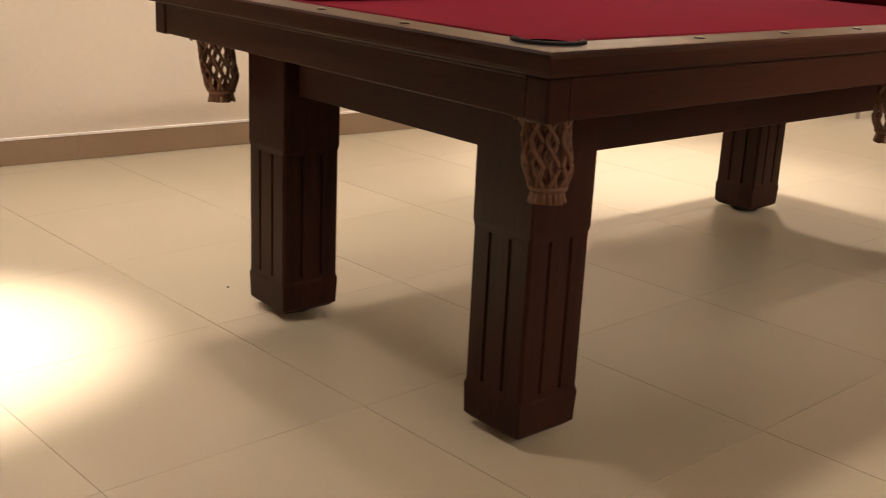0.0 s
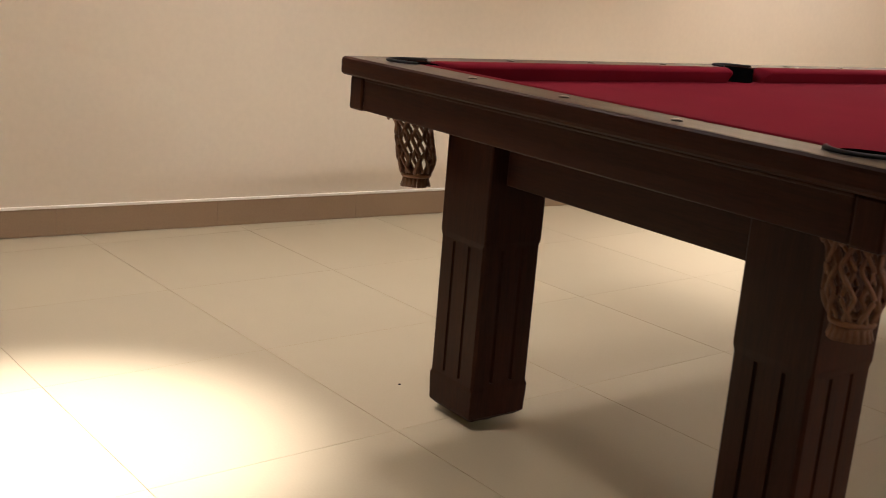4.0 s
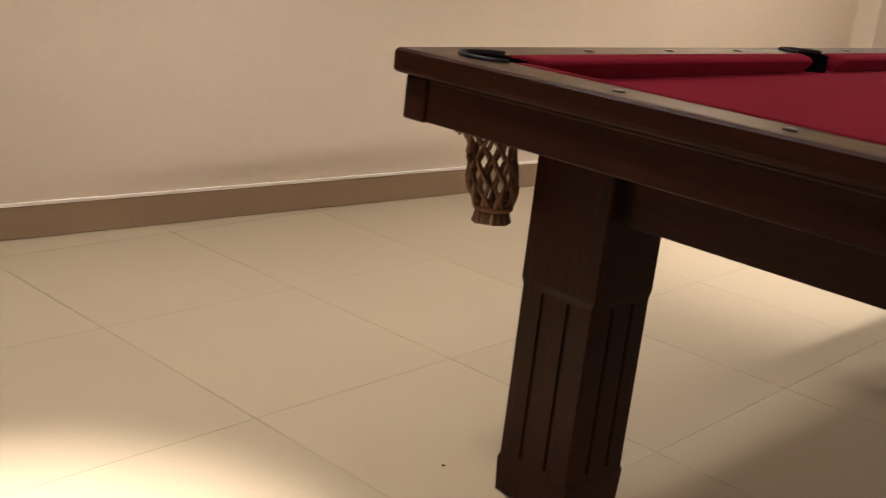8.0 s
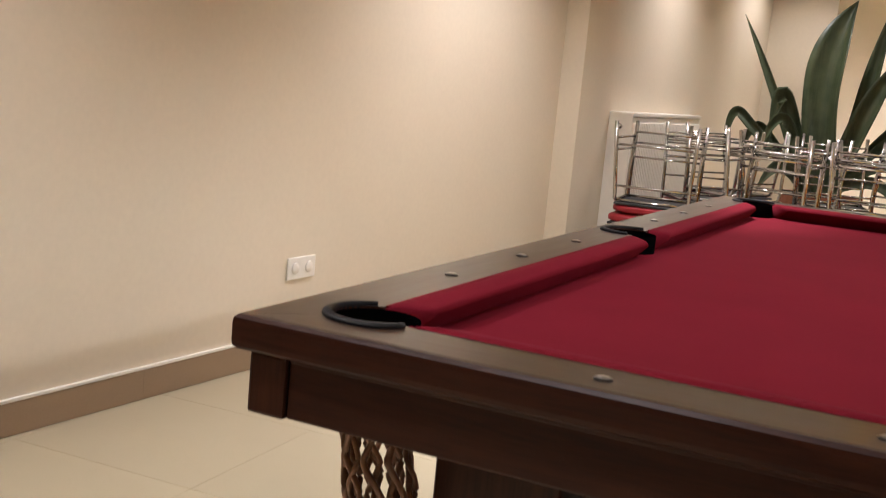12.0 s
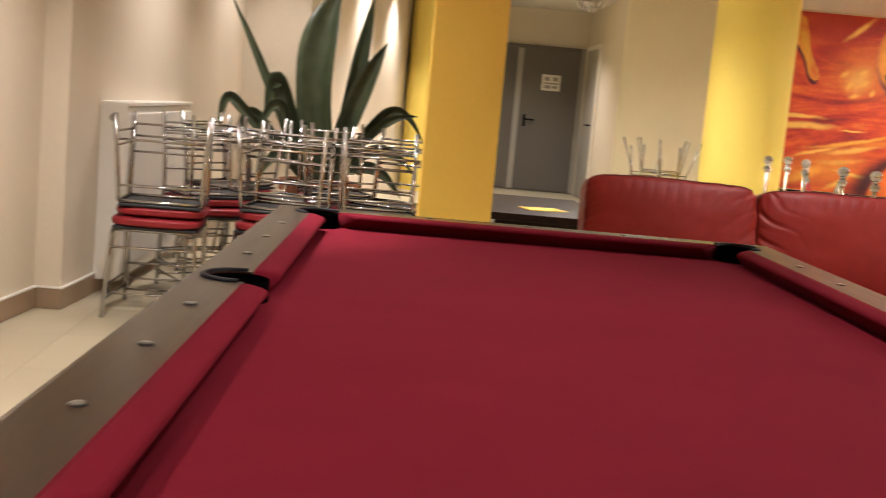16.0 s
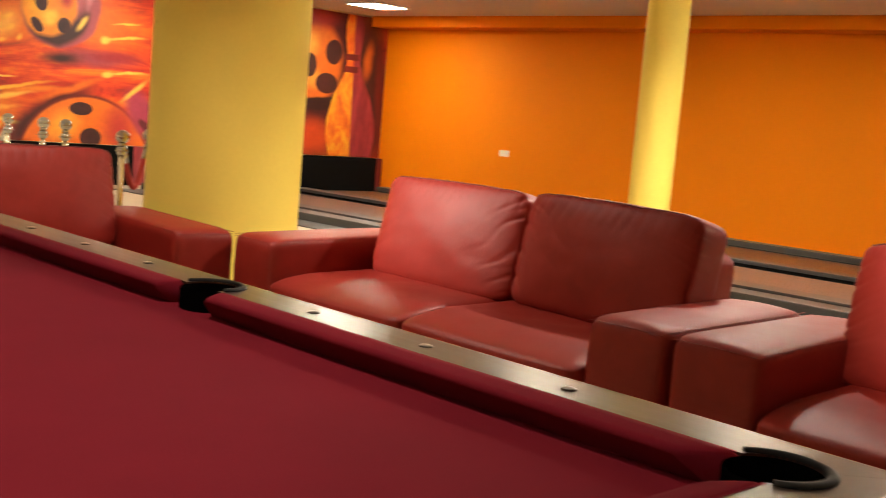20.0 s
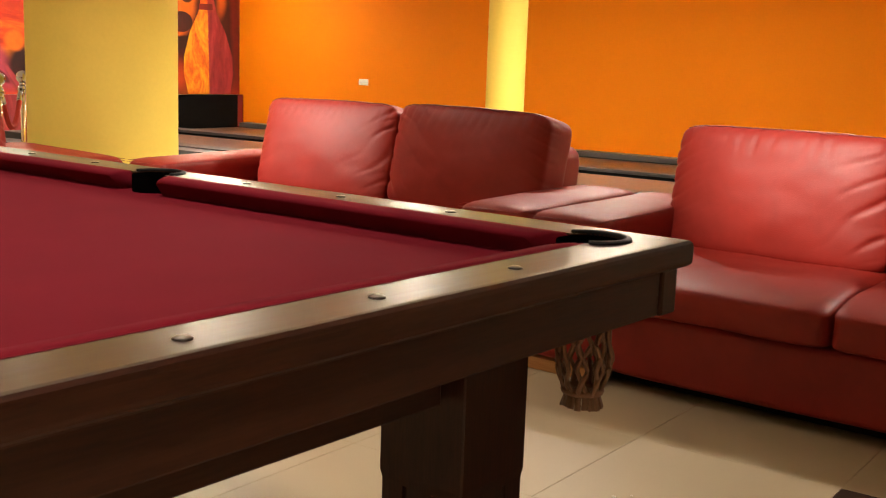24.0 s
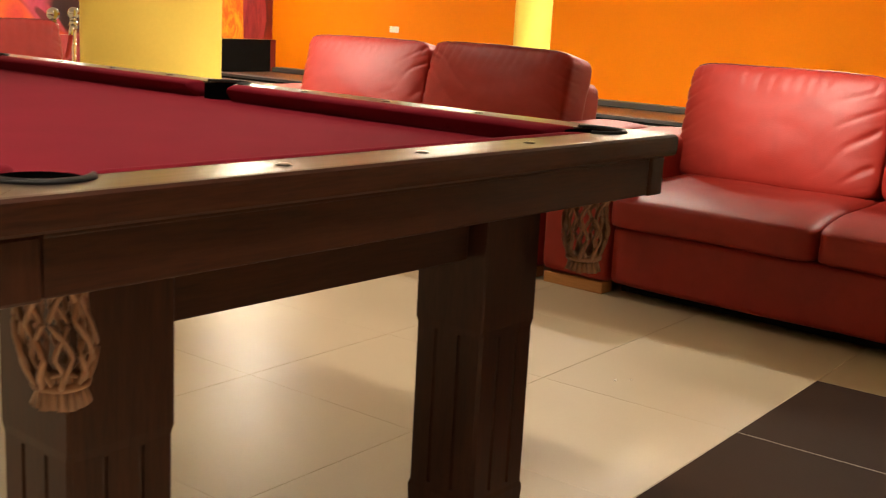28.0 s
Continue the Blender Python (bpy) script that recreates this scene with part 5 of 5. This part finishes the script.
stroke(5.2, 1.12, 0.6, 0.05, 6, 0.9, (0.85, 0.24, 0.015))
stroke(5.53, 2.14, 0.53, 0.52, 0, 0.10, (0.40, 0.075, 0.10))
stroke(5.48, 2.08, 0.46, 0.46, 0, 0.20, (0.04, 0.010, 0.012))
stroke(5.56, 2.27, 0.42, 0.36, 0, 0.5, (0.48, 0.10, 0.12))
stroke(5.38, 2.16, 0.385, 0.43, 0, 0.16, (0.93, 0.29, 0.014))
stroke(5.22, 2.12, 0.24, 0.34, 10, 0.9, (1.0, 0.48, 0.03))
stroke(5.40, 1.98, 0.13, 0.16, -30, 0.8, (1.0, 0.62, 0.06))
stroke(5.42, 2.30, 0.16, 0.10, 20, 0.9, (0.95, 0.36, 0.02))
stroke(5.60, 2.24, 0.14, 0.20, 0, 0.9, (0.55, 0.03, 0.025))
stroke(5.80, 1.96, 0.15, 0.045, 55, 0.8, CREAM)
stroke(5.88, 2.28, 0.055, 0.26, -8, 0.8, (0.55, 0.16, 0.20))
stroke(6.12, 1.80, 0.10, 0.065, 0, 0.7, CREAM)
stroke(6.40, 1.84, 0.36, 0.030, 7, 0.8, CREAM)
stroke(6.17, 1.38, 0.11, 0.06, 0, 0.7, CREAM)
stroke(6.45, 1.41, 0.36, 0.028, 5, 0.8, CREAM)
stroke(6.40, 2.02, 0.25, 0.022, 4, 0.9, CREAM)
stroke(4.9, 1.12, 0.75, 0.035, 11, 0.8, (1.0, 0.50, 0.05))
stroke(4.45, 0.98, 0.40, 0.03, 16, 0.8, CREAM)
stroke(4.35, 0.70, 0.35, 0.10, 20, 0.9, (1.0, 0.46, 0.04))
stroke(4.75, 0.62, 0.22, 0.05, 30, 0.9, (1.0, 0.58, 0.08))
stroke(5.92, 0.25, 0.90, 0.88, 0, 0.05, (0.16, 0.014, 0.010))
stroke(5.92, 0.25, 0.86, 0.84, 0, 0.04, (0.80, 0.17, 0.012))
stroke(5.62, 0.72, 0.34, 0.26, 20, 0.95, (0.95, 0.42, 0.04))
stroke(6.35, 0.72, 0.34, 0.45, 0, 0.9, (0.52, 0.04, 0.03))
stroke(6.70, 0.88, 0.24, 0.50, 35, 0.5, (0.42, 0.05, 0.10))
stroke(6.55, 1.2, 0.30, 0.05, 40, 0.8, CREAM)
stroke(7.8, 1.4, 0.9, 1.2, 10, 0.9, (0.30, 0.03, 0.025))
stroke(6.95, 1.75, 0.45, 0.50, 0, 0.9, (0.50, 0.028, 0.014))
stroke(7.12, 0.82, 0.36, 0.50, 30, 0.5, (0.025, 0.006, 0.007))
stroke(6.93, 1.20, 0.18, 0.16, 0, 0.4, (0.80, 0.17, 0.012))
stroke(6.93, 0.70, 0.30, 0.05, -53, 0.5, (0.40, 0.05, 0.07))
stroke(6.74, 0.74, 0.17, 0.06, -36, 0.4, (0.13, 0.012, 0.02))
stroke(9.45, 1.70, 1.50, 2.0, 0, 0.55, MAROON)
stroke(9.42, 1.85, 0.50, 0.66, 0, 0.25, (0.66, 0.15, 0.014))
stroke(9.25, 2.10, 0.26, 0.26, 0, 0.95, (0.92, 0.45, 0.06))
stroke(9.45, 2.50, 0.5, 0.25, 0, 0.9, (0.34, 0.02, 0.016))
stroke(9.35, 1.62, 0.2, 0.2, 0, 0.9, (0.9, 0.36, 0.05))
stroke(9.35, 0.78, 0.75, 0.36, 0, 0.7, (0.62, 0.07, 0.015))
stroke(9.50, 1.26, 0.60, 0.12, 3, 0.35, (0.025, 0.006, 0.006))
stroke(10.45, 1.5, 0.42, 1.6, 3, 0.6, (0.05, 0.010, 0.010))
stroke(10.36, 1.95, 0.14, 0.42, -8, 0.8, (0.60, 0.13, 0.015))
stroke(10.62, 1.4, 0.12, 1.5, 3, 0.8, (0.16, 0.012, 0.012))
flat("field_foot", [(6.555, 0.004), (7.495, 0.004), (7.495, 0.503), (6.555, 0.503)], 0, P_PINK)
flat("field", [(3.95, 0.505), (10.712, 0.505), (10.712, 2.60), (3.95, 2.60)], 0, soft_mural())
for x, z, rx, rz, a in ((5.28, 2.155, 0.075, 0.105, 15), (5.24, 1.885, 0.055, 0.10, 40), (5.575, 1.91, 0.085, 0.095, 0), (5.84, 0.93, 0.15, 0.08, 0), (5.98, 0.58, 0.14, 0.12, 0),
                        (9.70, 2.02, 0.15, 0.18, 0), (9.28, 1.80, 0.12, 0.17, 0), (9.60, 1.56, 0.20, 0.15, 0)):
    flat("finger_hole", clip(oval(x, z, rx, rz, a)), 1, P_DARK, "painted dark finger hole")
flat("pin", clip(pin_shape(3.90, 2.69, 1.02, 205)), 1, P_EDGE)
flat("pin", clip(pin_shape(3.93, 2.69, 0.97, 205)), 2, P_PIN)


def tall_pin(side, mat, layer):
    """Half of the large pin: the lit half has side -1, the shaded half 1."""
    prof = [(0.0, 0.507), (0.40, 0.507), (0.47, 0.80), (0.46, 1.06), (0.34, 1.42), (0.17, 1.72), (0.125, 1.90), (0.13, 2.05), (0.165, 2.25), (0.17, 2.42), (0.13, 2.597), (0.0, 2.597)]
    pts = [(10.06 + side * w + (0.03 if side > 0 else 0.03) - 0.05 * (z - 1) * 0.6, z) for w, z in prof]
    return flat("pin", clip(pts), layer, mat, "painted bowling pin")


tall_pin(-1, P_PIN, 6)
tall_pin(1, P_PINK, 6)
for z in (1.80, 1.98):
    flat("neck_band", [(9.90, z - 0.05), (10.16, z - 0.045), (10.155, z + 0.045), (9.905, z + 0.04)], 7, P_EDGE)

# ---- floor: tiles as pieces ----
PITCH = 0.604
LAY = pose(0.753, 0.505, 0, 0, 0, 2.3)
base = part("floor", box(-2.9, 11.8, -4.4, 15.6, -0.10, -0.0018), M_GROUT)
tagged(base, "beige glazed tile floor with thin grey joints", "floor", kind="structure")
tile_mesh = mesh_of("tile", box(0.0004, PITCH - 0.0004, 0.0009, PITCH - 0.0009, -0.012, 0.0, 0.0004, 1), M_TILE)
dark_mesh = mesh_of("tile", box(0.0016, PITCH - 0.0016, 0.0020, PITCH - 0.0020, -0.0015, 0.0, 0.0003, 1), M_TILE_DARK)
part("joint", box(0.0005, 2 * PITCH - 0.0005, -3 * PITCH + 0.001, -PITCH - 0.001, -0.0017, -0.0004), M_JOINT, base, "pale joint round the dark tiles", at=LAY)
rest_v, rest_f = [], []
for i in range(-7, 12):
    for j in range(-10, 27):
        m = LAY @ pose(i * PITCH, j * PITCH, 0)
        x, y = m.translation.x, m.translation.y
        dark = 0 <= i <= 1 and -3 <= j <= -2
        if -5 <= i <= 3 and -5 <= j <= 9:
            o = new("tile", dark_mesh if dark else tile_mesh)
            o.parent, o.matrix_basis = base, m
            if dark:
                o["label"] = "dark brown floor tile"
        elif x < 6.6:
            n = len(rest_v)
            e = 0.0008
            for a, b in ((e, e), (PITCH - e, e), (PITCH - e, PITCH - e), (e, PITCH - e)):
                rest_v.append(tuple(m @ Vector((a, b, 0))))
            rest_v += [(a, b, -0.006) for a, b, c in rest_v[n:n + 4]]
            rest_f += [(n, n + 1, n + 2, n + 3)] + [(n + k, n + 4 + k, n + 4 + (k + 1) % 4, n + (k + 1) % 4) for k in range(4)]
me = bpy.data.meshes.new("far_tiles")
me.from_pydata(rest_v, [], rest_f)
me.materials.append(M_TILE)
o = new("far_tiles", me)
o.parent = base
tagged(o, "beige floor tiles farther off", kind="stuff")

# ---- crumb and white flecks on the floor ----
for x, y, r, mat, label in ((-0.665, 0.02, 0.004, M_BLACK, "small dark crumb lying on the beige floor"), (1.50, 0.37, 0.006, M_PAPER_W, "small white fleck on the beige floor"), (1.54, 0.34, 0.004, M_PAPER_W, "tiny white fleck on the beige floor")):
    ob = part("crumb", lathe([(0, 0.0002), (r, 0.0004), (r * 0.7, r * 0.5), (0, r * 0.7)], 7), mat, at=pose(x, y, 0))
    tagged(ob, label, "crumb", "crumbs on the floor")
